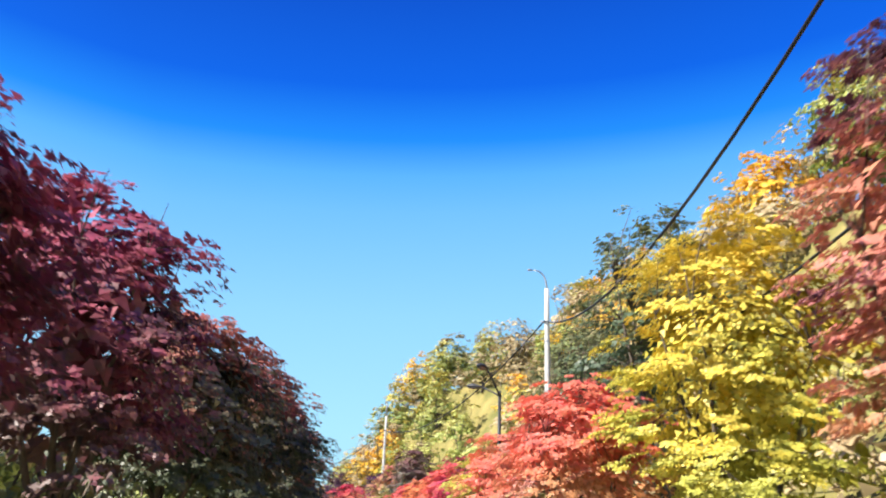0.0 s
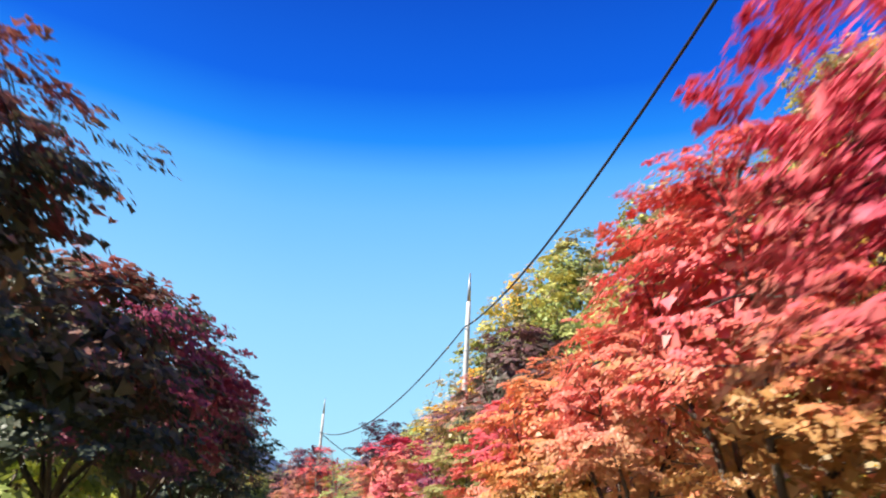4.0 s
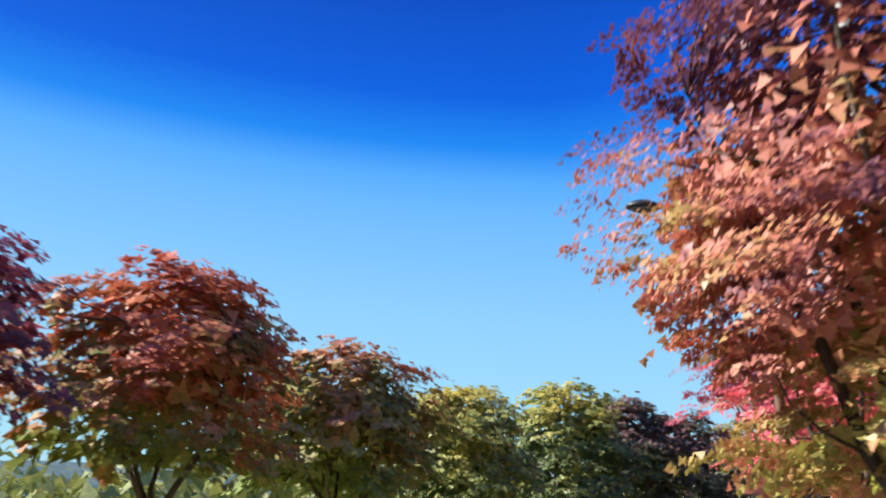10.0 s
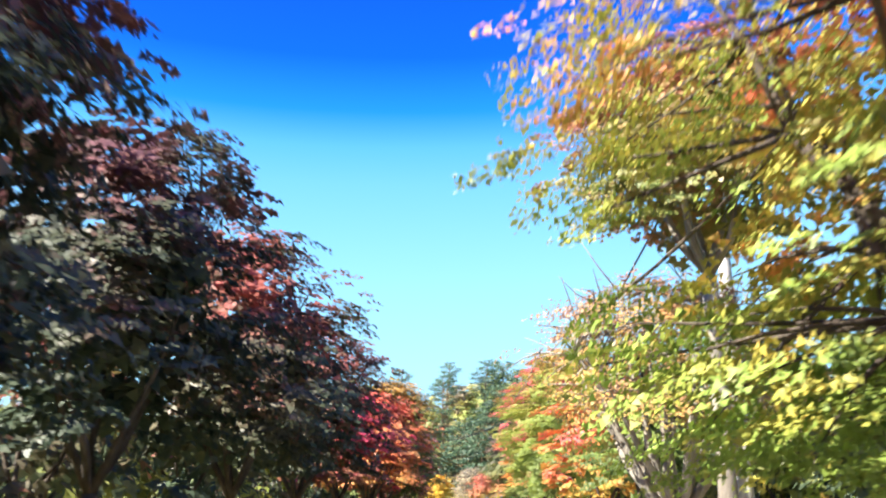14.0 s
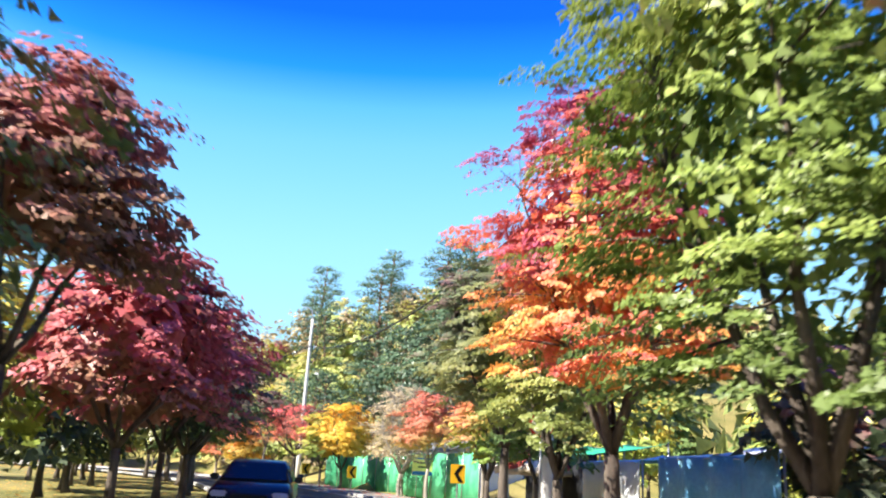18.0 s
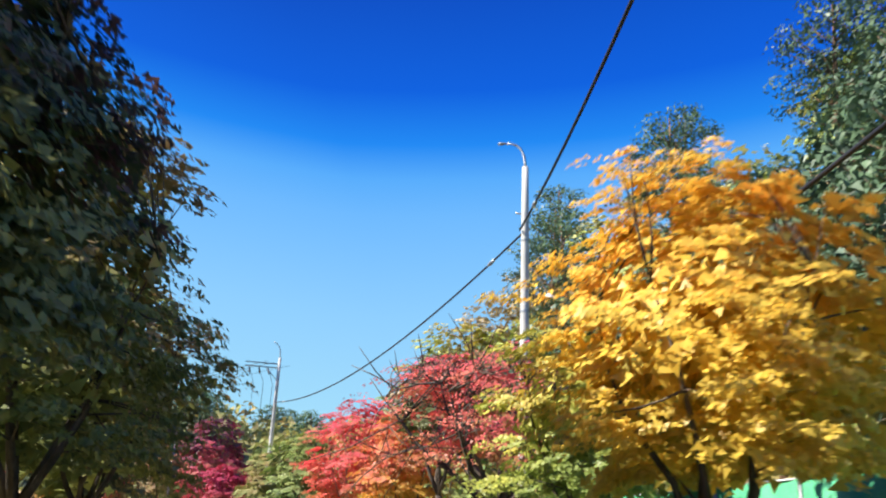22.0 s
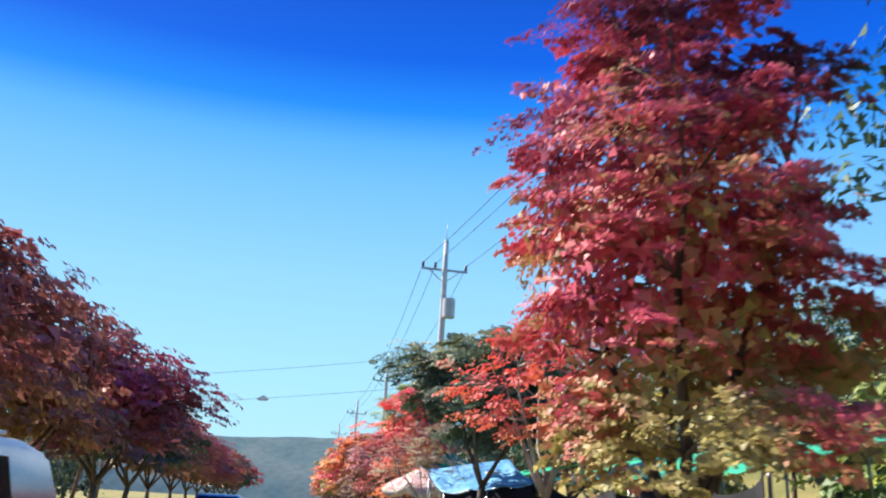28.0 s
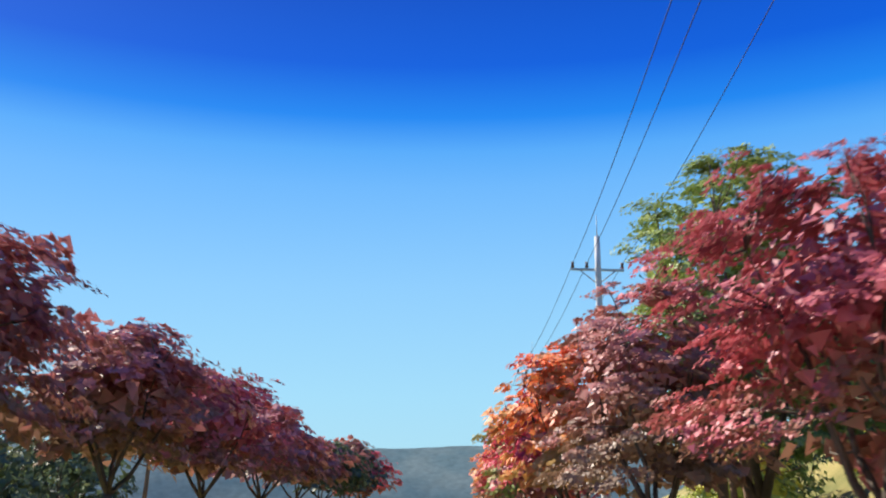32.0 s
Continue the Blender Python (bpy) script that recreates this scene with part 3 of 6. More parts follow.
    per = np.maximum(2, (full * np.where(size < leaf * 0.6, 72, 98) * (0.2 / size) ** 2 * (a / 0.75) ** 2)).astype(int)
    idx = np.repeat(np.arange(n_pads), per)
    n = len(idx)
    # every pad is a tier of flat, outward-drooping sprays
    many = np.clip((5 + 8 * (a / 0.75) ** 1.5).astype(int), 4, 18)
    first = np.concatenate([[0], np.cumsum(many)[:-1]])
    of = np.repeat(np.arange(n_pads), many)
    g = len(of)
    th, rr = rng.uniform(0, 2 * np.pi, g), np.sqrt(rng.uniform(0, 1, g))
    skew = rng.normal(0, 0.2, (n_pads, 2))
    ox, oy = np.cos(th) * rr, np.sin(th) * rr
    oz = squat * (0.5 * (1 - rr ** 2) * rng.uniform(-0.7, 1.0, g) - 0.26 * rr ** 2 + rng.normal(0, 0.10, g))
    ragged = (1 + 0.22 * np.sin(3 * th + of)) * 0.9
    mid_ = c[of] + np.stack([ox * ragged, oy * ragged, oz + ox * skew[of, 0] + oy * skew[of, 1]], 1) * a[of][:, None]
    away = np.arctan2(mid_[:, 1] - lean[1] * .5, mid_[:, 0] - lean[0] * .5) + rng.normal(0, 0.55, g)
    reach_ = np.maximum(0.13, a[of] * rng.uniform(0.28, 0.52, g))
    tip_n = np.stack([np.cos(away) * 0.45, np.sin(away) * 0.45, np.ones(g)], 1) + rng.normal(0, 0.2, (g, 3))
    own = first[idx] + rng.integers(0, 1 << 30, n) % many[idx]
    tl, rl = rng.uniform(0, 2 * np.pi, n), np.sqrt(rng.uniform(0, 1, n))
    u_, w_ = np.cos(tl) * rl, np.sin(tl) * rl * 0.6
    w_ *= 1 - 0.35 * u_
    ca, sa, bl = np.cos(away[own]), np.sin(away[own]), reach_[own]
    dz = -0.2 * (u_ + 0.25) ** 2 - 0.2 * u_ - 0.25 * w_ ** 2 + rng.normal(0, 0.07, n)
    at = mid_[own] + np.stack([u_ * ca - w_ * sa, u_ * sa + w_ * ca, dz], 1) * bl[:, None]
    out_ = mid_[own] - np.array([lean[0] * .5, lean[1] * .5, zb + 0.45 * hc])
    out_ /= np.linalg.norm(out_, axis=1)[:, None] + 1e-6
    up = tip_n[own] + out_ * 0.6
    sizes = size[idx]
    if full > 0.6:
        m_ = int(n * 0.11)
        dv = rng.normal(0, 1, (m_, 3))
        dv /= np.linalg.norm(dv, axis=1)[:, None]
        fill = dv * (rng.uniform(0, 1, m_) ** 0.4)[:, None] * np.array([r * 0.66, r * 0.66, hc * 0.4]) + np.array([lean[0] * .5, lean[1] * .5, zb + 0.46 * hc])
        at, up, sizes = np.concatenate([at, fill]), np.concatenate([up, dv + [0, 0, 0.4]]), np.concatenate([sizes, np.full(m_, leaf * 1.25)])
    if clear is not None:
        keep = at[:, 0] > -(clear + 1.1 * np.clip(at[:, 2] - 3.2, 0, None))
        at, up, sizes = at[keep], up[keep], sizes[keep]
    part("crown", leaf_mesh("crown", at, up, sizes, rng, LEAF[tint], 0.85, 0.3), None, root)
    tagged(root, label or TREE_LABEL[tint], "tree", group)
    return root


TREE_LABEL = {
    "olivepink": "tall olive maple flushed with pink", "plumrust": "rust-pink maple, top painted dark plum as shade", "blaze": "tall maple blazing red over orange", "rosegreen": "tall green maple with a rose-red top", "oldgreen": "broad green maple turning yellow", "russet": "small russet maple with pale stems", "gold": "golden maple with a red top", "rosered": "rose-red maple with airy layered sprays",
    "leafyellow": "broad yellow maple turning from green", "coral": "coral-red maple with airy layered sprays", "garnetrose": "rose-red maple with yellow-green lower leaves", "orangeplum": "orange maple, top painted dark plum as shade", "rustred": "rust-red maple over green lower leaves",
    "garnet": "garnet-red maple with yellow-green lower leaves and a top painted dark", "crimson": "crimson maple with layered leaves beside the road", "red": "bright red maple with orange lower leaves", "pink": "salmon-pink autumn maple beside the road",
    "orange": "orange autumn maple with a red top", "yellow": "golden yellow autumn maple in full leaf", "yellowgreen": "maple turning from green to yellow",
    "olive": "olive-green maple with browning leaves", "redolive": "olive maple with leaves turning red", "green": "leafy green roadside tree in full leaf",
    "darkgreen": "dark green dense roadside tree", "brownpink": "brownish pink maple with dense crown", "purple": "purple-red maple with dense crown",
    "orangegreen": "maple turning from green to orange", "pine": "green pine with tufted needles", "tan": "tan half-bare autumn tree", "hillgreen": "yellow-green tree on the wooded slope",
    "plum": "pink maple, top painted dark plum as shade", "sunset": "spreading maple in orange and magenta",
    "shade": "green tree with rusty leaf tips, shade painted into its leaves", "rustgreen": "yellow-green maple with a rusty top", "ember": "glowing orange maple with a dark red top", "brownred": "brownish red maple with dense crown", "goldtop": "green roadside tree with an orange top", 
    "scarlet": "slender scarlet maple with airy sprays", "deepgreen": "deep green roadside tree in full leaf", "bloodplum": "crimson street maple, dark plum shade painted above", "amber": "tall street tree in amber and green leaf", "leafgold": "dark green roadside tree with golden leaf tips", 
    "gloom": "green tree with shade painted into its leaves, plum-red tips", "dusk": "maple with shade painted into its lower leaves, reddening top", "palegreen": "slender pale green tree with thin leaves",
}


def pine(x, y, z, h, r, leaf=0.3, full=1.0):
    """A pine: reddish trunk with bare lower stem and flat tufts on whorled limbs."""
    TREE_COUNT[0] += 1
    rng = np.random.default_rng(100 + TREE_COUNT[0])
    root = empty("pine_tree", x, y, z, float(rng.uniform(0, 360)))
    k = np.linspace(0, 1, 8)
    tp = np.stack([0.25 * np.sin(k * 3 + rng.uniform(0, 6)), 0.25 * np.sin(k * 2.5 + rng.uniform(0, 6)), k * h * 0.95], 1)
    tp[:, :2] -= tp[0, :2]
    part("trunk", tubes("trunk", [(tp, 0.17 * (h / 10) * (1 - 0.85 * k) + 0.01)], PINEBARK, 7), None, root)
    cs, aa = [], []
    runs = []
    for i in range(30):
        v = (i + rng.uniform(0, 1)) / 30
        zz = h * (0.42 + 0.53 * v)
        an = i * 2.4 + rng.uniform(-0.5, 0.5)
        rad = r * (1.0 - 0.62 * v ** 2) * rng.uniform(0.35, 1.0)
        base = np.array([np.interp(zz * 0.93, tp[:, 2], tp[:, 0]), np.interp(zz * 0.93, tp[:, 2], tp[:, 1]), zz * 0.93 - 0.2])
        end = np.array([base[0] + np.cos(an) * rad, base[1] + np.sin(an) * rad, zz + 0.15])
        runs.append((np.array([base, (base + end) / 2 - [0, 0, 0.12], end]), (0.05, 0.03, 0.012)))
        cs.append(end)
        aa.append(rng.uniform(0.75, 1.2) * (0.5 + 0.24 * r) * (1 - 0.25 * v))
    part("limb", tubes("limb", runs, PINEBARK, 3), None, root)
    cs, aa = np.array(cs), np.array(aa)
    per = (full * 46 * (0.3 / leaf) ** 2 * aa ** 2).astype(int) + 4
    idx = np.repeat(np.arange(len(cs)), per)
    n = len(idx)
    dirs = rng.normal(0, 1, (n, 3))
    dirs /= np.linalg.norm(dirs, axis=1)[:, None]
    rr = rng.uniform(0, 1, n) ** 0.4
    dirs[:, 2] = np.where(dirs[:, 2] < 0, dirs[:, 2] * 0.35, dirs[:, 2])
    at = cs[idx] + dirs * np.array([1, 1, 0.48]) * (rr * aa[idx])[:, None]
    part("crown", leaf_mesh("crown", at, dirs * 0.9 + [0, 0, 0.4], leaf, rng, LEAF["pine"], 0.5, 0.35), None, root)
    tagged(root, "tall green pine with a bare reddish stem", "tree", "pines on the wooded slope")
    return root


# ---- ground, road, ridges ----
def ground_sheet():
    near_x, near_y = np.arange(-330, 260, 7.0), np.arange(-180, 520, 7.0)
    xs = np.concatenate([[-4000, -2200, -1200, -700, -450], near_x, [330, 500, 800, 1400, 2400, 4000]])
    ys = np.concatenate([[-4000, -2200, -1200, -600, -320], near_y, [600, 800, 1200, 2200, 4000]])
    gx, gy = np.meshgrid(xs, ys)
    gz = land(gx.ravel(), gy.ravel())
    s_, d_ = plan(gx.ravel(), gy.ravel())
    rough = np.array([noise.noise((a * 0.05, b * 0.05, 0)) for a, b in zip(gx.ravel(), gy.ravel())])
    gz = gz + np.where(np.abs(d_) > 14, rough * 0.9, 0)
    w = len(xs)
    faces = [(j*w + i, j*w + i + 1, (j+1)*w + i + 1, (j+1)*w + i) for j in range(len(ys) - 1) for i in range(w - 1)]
    ob = part("ground", mesh_of("ground", np.stack([gx.ravel(), gy.ravel(), gz], 1), faces, GRASS, True), None)
    tagged(ob, "dry autumn grass and fallen leaves beside the road", "ground", kind="structure")


def strip(name, d0, d1, z, mat, s0=-56, s1=414, step=4.0, thick=0.0, label="", category=""):
    """A band along the road between two distances from the driving line."""
    verts, faces = [], []
    ss = np.arange(s0, s1 + 0.1, step)
    for s in ss:
        xa, ya, _ = beside(s, d0)
        xb, yb, _ = beside(s, d1)
        verts += [(xa, ya, z), (xb, yb, z), (xa, ya, z - 0.14 - thick), (xb, yb, z - 0.14 - thick)]
    for i in range(len(ss) - 1):
        a, b = 4 * i, 4 * i + 4
        faces += [(a, b, b + 1, a + 1), (a, a + 2, b + 2, b), (a + 1, b + 1, b + 3, a + 3)]
    ob = part(name, mesh_of(name, verts, faces, mat), None)
    tagged(ob, label, category, kind="structure")
    return ob


ground_sheet()
strip("road", -5.1, 1.75, 0.0, ASPHALT, label="grey asphalt two-lane road in dappled shade", category="road")
strip("kerb", 1.75, 1.93, 0.15, KERB, label="pale stone kerb along the road", category="kerb")
strip("kerb", -5.28, -5.1, 0.15, KERB, label="pale stone kerb along the road", category="kerb")
strip("pavement", 1.93, 4.1, 0.14, PAVING, label="paved footpath strewn with leaves under the trees", category="pavement")
strip("edge_line", 1.45, 1.57, 0.004, PAINT, label="white painted edge line on the asphalt", category="road marking")
strip("edge_line", -4.9, -4.78, 0.004, PAINT, label="white painted edge line on the asphalt", category="road marking")
for off in (-1.85, -1.6):
    strip("centre_line", off - 0.06, off + 0.06, 0.004, PAINTY, label="yellow painted centre line on the asphalt", category="road marking")


def ridge(name, bearing, half, dist, profile, mat, label):
    """A far ridge: bearing in degrees left of +y seen from mid-walk, profile of (share of width, height)."""
    cx, cy = -45.0, 200.0
    n, verts, faces = 90, [], []
    ks = [p[0] for p in profile]
    hs = [p[1] for p in profile]
    for i in range(n + 1):
        k = i / n
        a = radians(bearing + half * (1 - 2 * k))
        top = np.interp(k, ks, hs) * (1 + 0.05 * noise.noise((k * 14, 3, dist * 0.01))) + 2.5 * noise.noise((k * 60, 1, dist * 0.01))
        for j in range(5):
            f = j / 4
            rr = dist * (1.0 + 0.16 * f)
            jag = 0.025 * top * noise.noise((k * 24, f * 5, dist * 0.02)) * (0 < j < 4)
            verts.append((cx - math.sin(a) * rr, cy + math.cos(a) * rr, -8 + (top + 8) * f ** 0.8 + jag))
    for i in range(n):
        for j in range(4):
            p = i * 5 + j
            faces.append((p, p + 5, p + 6, p + 1))
    ob = part(name, mesh_of(name, verts, faces, mat, True), None)
    tagged(ob, label, "mountain", kind="structure")


# distance haze here comes only from the painted hill colours
ridge("backdrop", 66, 34, 1250, ((0, 40), (0.12, 75), (0.28, 105), (0.5, 95), (0.72, 118), (1, 30)), RIDGE, "far wooded ridge with blue haze painted into its colour")
ridge("backdrop", 21.5, 12.0, 1500, [(k / 40, 18 + 168 * math.exp(-((k - 20) * 0.6 / 4.3) ** 2 / 2)) for k in range(41)], RIDGE2, "far round-topped mountain with bluish haze painted in")


# ---- street trees on the right side ----
def R(s, d, h, r, tint, **k):
    x, y, a = beside(s, d)
    z = float(land(x, y)[0])
    return tree("street_tree", x, y, z, h, r, tint, leaf=k.pop("leaf", 0.115 if s < 335 else 0.2), turn=a, fine=1 if s < 335 else 0, clear=k.pop("clear", d - 1.2), squat=k.pop("squat", 0.62), zb=k.pop("zb", 2.05), group="street trees on the pavement side", **k)


def L(s, d, h, r, tint, **k):
    x, y, a = beside(s, d)
    z = float(land(x, y)[0])
    return tree("roadside_tree", x, y, z, h, r, tint, leaf=0.22 if s < 345 else 0.3, turn=a + 180, fine=-1 if s < 345 else 0, group="trees of the opposite roadside", **k)


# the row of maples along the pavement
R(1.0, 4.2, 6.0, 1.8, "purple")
R(7.2, 4.7, 7.2, 1.4, "plum")
R(14.6, 5.4, 8.0, 2.6, "leafyellow", zb=1.9)
R(18.3, 3.1, 5.3, 2.1, "coral")
R(24.5, 3.7, 5.5, 2.1, "pink")
R(31.6, 3.3, 5.7, 2.3, "coral", full=0.8)
R(37.6, 3.3, 5.5, 2.0, "yellowgreen")
R(42.8, 3.2, 5.0, 2.0, "crimson")
R(47.8, 3.2, 6.0, 2.0, "red")
R(53.6, 3.4, 5.6, 2.0, "coral")
R(58.0, 3.2, 5.8, 2.1, "orange")
R(56.2, 5.0, 7.4, 1.5, "purple")
R(62.2, 3.1, 5.6, 2.0, "red")
R(65.6, 4.0, 8.6, 2.2, "gloom", zb=4.6)
R(70.0, 3.5, 7.8, 2.3, "olivepink")
R(75.8, 3.9, 7.4, 2.1, "bloodplum")
R(80.8, 2.9, 6.5, 2.6, "garnetrose", clear=1.9)
R(87.2, 3.6, 8.2, 2.2, "orangeplum", zb=2.6, clear=1.5)
R(92.3, 3.9, 5.2, 1.5, "palegreen", full=0.3, pale=True)
R(98.6, 4.4, 6.8, 1.8, "palegreen", full=0.5, pale=True)
R(102.6, 3.2, 7.9, 2.2, "red", full=0.5, pale=True)
R(103.5, 6.6, 6.0, 2.0, "palegreen", full=0.4, pale=True)
R(109.6, 2.8, 8.6, 2.9, "plumrust", zb=2.2, clear=2.1)
R(117.4, 3.6, 7.6, 2.1, "bloodplum", full=0.85, pads=40, zb=2.8)
R(123.6, 3.3, 6.8, 3.2, "bloodplum", zb=3.4, full=0.85, pads=48, clear=3.1)
R(128.0, 4.8, 7.2, 1.8, "shade", zb=4.0)
R(131.6, 4.8, 5.6, 1.9, "yellowgreen")
R(133.2, 3.2, 9.3, 3.2, "amber", zb=3.2, pale=True, full=0.75, pads=130, limbs=7, fork=2.0, trunk_r=0.18, clear=4.2, leaf=0.115, lean=(-2.0, -0.6))
R(143.4, 3.1, 10.0, 5.3, "sunset", zb=4.2, pale=True, full=0.6, pads=150, limbs=8, fork=2.2, trunk_r=0.2, clear=4.8, leaf=0.115, lean=(-1.0, 0))
R(150.0, 3.5, 8.4, 3.4, "orangegreen", zb=2.0, full=0.6, pads=120, limbs=7, fork=2.2, trunk_r=0.2, clear=3.0)
R(156.9, 3.2, 9.6, 2.4, "redolive", zb=6.0, pale=True, trunk_r=0.15, fork=5.2)
R(160.4, 3.2, 6.3, 3.1, "amber", full=0.2, pale=True, limbs=15, fork=1.35, trunk_r=0.2, zb=2.8, vase=True)
R(166.0, 3.8, 6.2, 2.1, "deepgreen")
R(171.5, 3.2, 6.4, 2.1, "ember")
R(177.0, 3.6, 7.4, 2.1, "shade", zb=3.4)
R(183.0, 3.3, 9.4, 3.6, "oldgreen", zb=2.4)
R(188.8, 3.1, 10.4, 3.5, "rosegreen", zb=3.0, clear=2.5)
R(195.4, 3.4, 9.2, 2.4, "deepgreen", zb=2.4)
R(202.6, 3.4, 9.6, 2.9, "blaze", zb=3.2, clear=2.4)
R(207.2, 3.6, 8.0, 2.3, "rustgreen", zb=2.4)
R(211.8, 3.4, 8.3, 3.0, "shade", zb=3.7, clear=2.3)
R(212.6, 4.6, 5.2, 1.8, "green", zb=1.9)
R(216.8, 4.2, 5.6, 1.7, "orangegreen", zb=2.0)
R(221.4, 5.5, 4.7, 1.3, "russet", zb=2.8, full=0.75, pale=True)
R(228.4, 3.9, 5.8, 2.0, "tan", full=0.3, pale=True)
R(231.4, 5.0, 5.8, 2.2, "tan", full=0.4, pale=True)
R(225.0, 4.2, 5.2, 1.6, "russet", zb=2.6, full=0.75, pale=True)
R(236.6, 3.1, 5.3, 2.0, "yellow")
R(242.0, 3.6, 5.0, 1.8, "yellowgreen")
R(247.0, 3.5, 5.7, 3.4, "red", full=0.22, limbs=11, fork=2.0, trunk_r=0.15, zb=3.0, pads=90, vase=True, clear=2.9)
R(254.0, 4.2, 7.2, 1.9, "shade", zb=4.3)
R(257.2, 4.0, 5.7, 1.9, "gold", zb=1.8, clear=1.7)
R(261.2, 3.8, 6.8, 2.2, "rosered", full=0.85, pale=True, clear=1.7)
R(265.6, 3.1, 5.8, 2.0, "green")
R(271.0, 3.6, 5.2, 1.9, "olive")
R(276.0, 3.1, 4.9, 1.8, "crimson")
R(279.8, 3.8, 8.0, 2.6, "garnet", clear=1.4)
R(286.7, 3.5, 6.6, 2.6, "redolive")
R(294.2, 3.3, 8.4, 2.6, "garnet", zb=1.9, full=1.15, clear=1.4)
R(300.8, 3.7, 5.4, 1.7, "scarlet", full=0.5, pale=True, pads=48, zb=2.9)
R(307.2, 3.9, 6.4, 3.0, "darkgreen", zb=3.4, clear=0.9)
R(311.6, 3.3, 4.4, 1.8, "tan", full=0.14, zb=1.9, pale=True, leaf=0.06, trunk_r=0.06, pads=44)
R(319.0, 3.7, 6.6, 2.1, "rosered", full=0.8, clear=1.6)
R(324.2, 3.6, 5.0, 1.6, "brownred")
R(330.5, 3.2, 5.4, 1.9, "brownpink")
R(332.0, 5.4, 8.8, 2.6, "green", zb=2.8)
R(338.5, 3.1, 6.2, 2.3, "orange")
R(344.5, 3.2, 6.0, 2.1, "crimson")
R(351.0, 3.2, 6.0, 2.1, "redolive")
R(358.0, 3.2, 6.0, 2.1, "crimson")
R(366.0, 3.2, 6.0, 2.1, "orange")
R(375.0, 3.2, 6.0, 2.1, "red")

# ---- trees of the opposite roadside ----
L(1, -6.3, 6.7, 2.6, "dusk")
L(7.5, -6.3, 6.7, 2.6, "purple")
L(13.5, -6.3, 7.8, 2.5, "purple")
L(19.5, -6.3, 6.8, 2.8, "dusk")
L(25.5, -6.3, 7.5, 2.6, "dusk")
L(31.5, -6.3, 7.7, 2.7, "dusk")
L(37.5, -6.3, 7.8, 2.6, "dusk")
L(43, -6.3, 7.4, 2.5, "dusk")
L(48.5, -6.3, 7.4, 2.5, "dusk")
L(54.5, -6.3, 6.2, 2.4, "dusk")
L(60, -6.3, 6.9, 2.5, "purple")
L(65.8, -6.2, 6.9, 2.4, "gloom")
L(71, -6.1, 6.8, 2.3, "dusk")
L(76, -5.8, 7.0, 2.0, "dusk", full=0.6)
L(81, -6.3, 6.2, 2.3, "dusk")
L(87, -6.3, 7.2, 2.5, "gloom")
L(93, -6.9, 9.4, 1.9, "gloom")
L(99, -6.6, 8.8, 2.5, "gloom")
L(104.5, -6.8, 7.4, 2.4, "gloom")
L(109.5, -8.1, 5.3, 2.4, "purple")
L(114.5, -7.4, 6.3, 2.6, "rustred")
L(120, -7.0, 6.1, 2.8, "redolive")
L(125.8, -6.9, 6.3, 2.8, "leafgold")
L(132, -6.2, 7.5, 3.0, "leafgold")
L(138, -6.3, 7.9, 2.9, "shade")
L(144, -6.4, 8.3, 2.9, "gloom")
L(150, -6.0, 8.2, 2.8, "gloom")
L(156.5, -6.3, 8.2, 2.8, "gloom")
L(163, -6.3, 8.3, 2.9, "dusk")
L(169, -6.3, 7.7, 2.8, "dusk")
L(175.5, -6.3, 6.2, 2.3, "crimson")
L(181, -6.0, 6.8, 2.8, "orange")
L(186.5, -6.9, 7.0, 2.2, "crimson")
L(193, -6.6, 9.2, 3.4, "goldtop")
L(199.5, -6.0, 7.4, 2.4, "brownpink", zb=4.2)
L(205.5, -6.0, 6.1, 2.6, "brownred")
L(211.5, -6.2, 6.0, 2.7, "brownred")
L(218, -6.2, 6.2, 2.8, "dusk")
L(224.5, -6.2, 7.3, 2.9, "goldtop")
L(231, -5.9, 8.9, 3.2, "leafgold")
L(237.5, -5.8, 9.5, 3.5, "shade")
L(244.5, -5.6, 9.6, 3.1, "olive")
L(251, -5.6, 7.8, 3.0, "olive")
L(258, -6.0, 7.0, 2.6, "dusk")
L(264.5, -5.8, 8.0, 2.9, "shade")
L(271, -5.8, 7.0, 2.7, "orange")
L(277.5, -6.0, 6.4, 2.6, "crimson")
L(284, -6.5, 5.6, 2.3, "purple")
L(290.5, -6.5, 6.5, 2.6, "brownpink")
L(297, -6.5, 5.5, 2.5, "brownpink")
L(303.5, -6.7, 5.6, 2.4, "brownpink")
L(309, -6.2, 5.8, 2.5, "purple")
L(315, -6.4, 5.6, 2.3, "gloom")
L(321, -6.7, 5.1, 2.2, "brownpink")
L(327, -6.6, 5.1, 2.2, "brownpink")
L(333, -6.6, 5.0, 2.2, "brownpink")
L(339, -6.6, 5.0, 2.3, "brownred")
L(346, -6.6, 5.0, 2.3, "brownpink")
L(353, -6.7, 4.5, 2.3, "brownpink")
L(360, -6.7, 4.8, 2.3, "darkgreen")
L(368, -6.6, 5.7, 2.4, "dusk")
L(377, -6.6, 5.5, 2.4, "crimson")


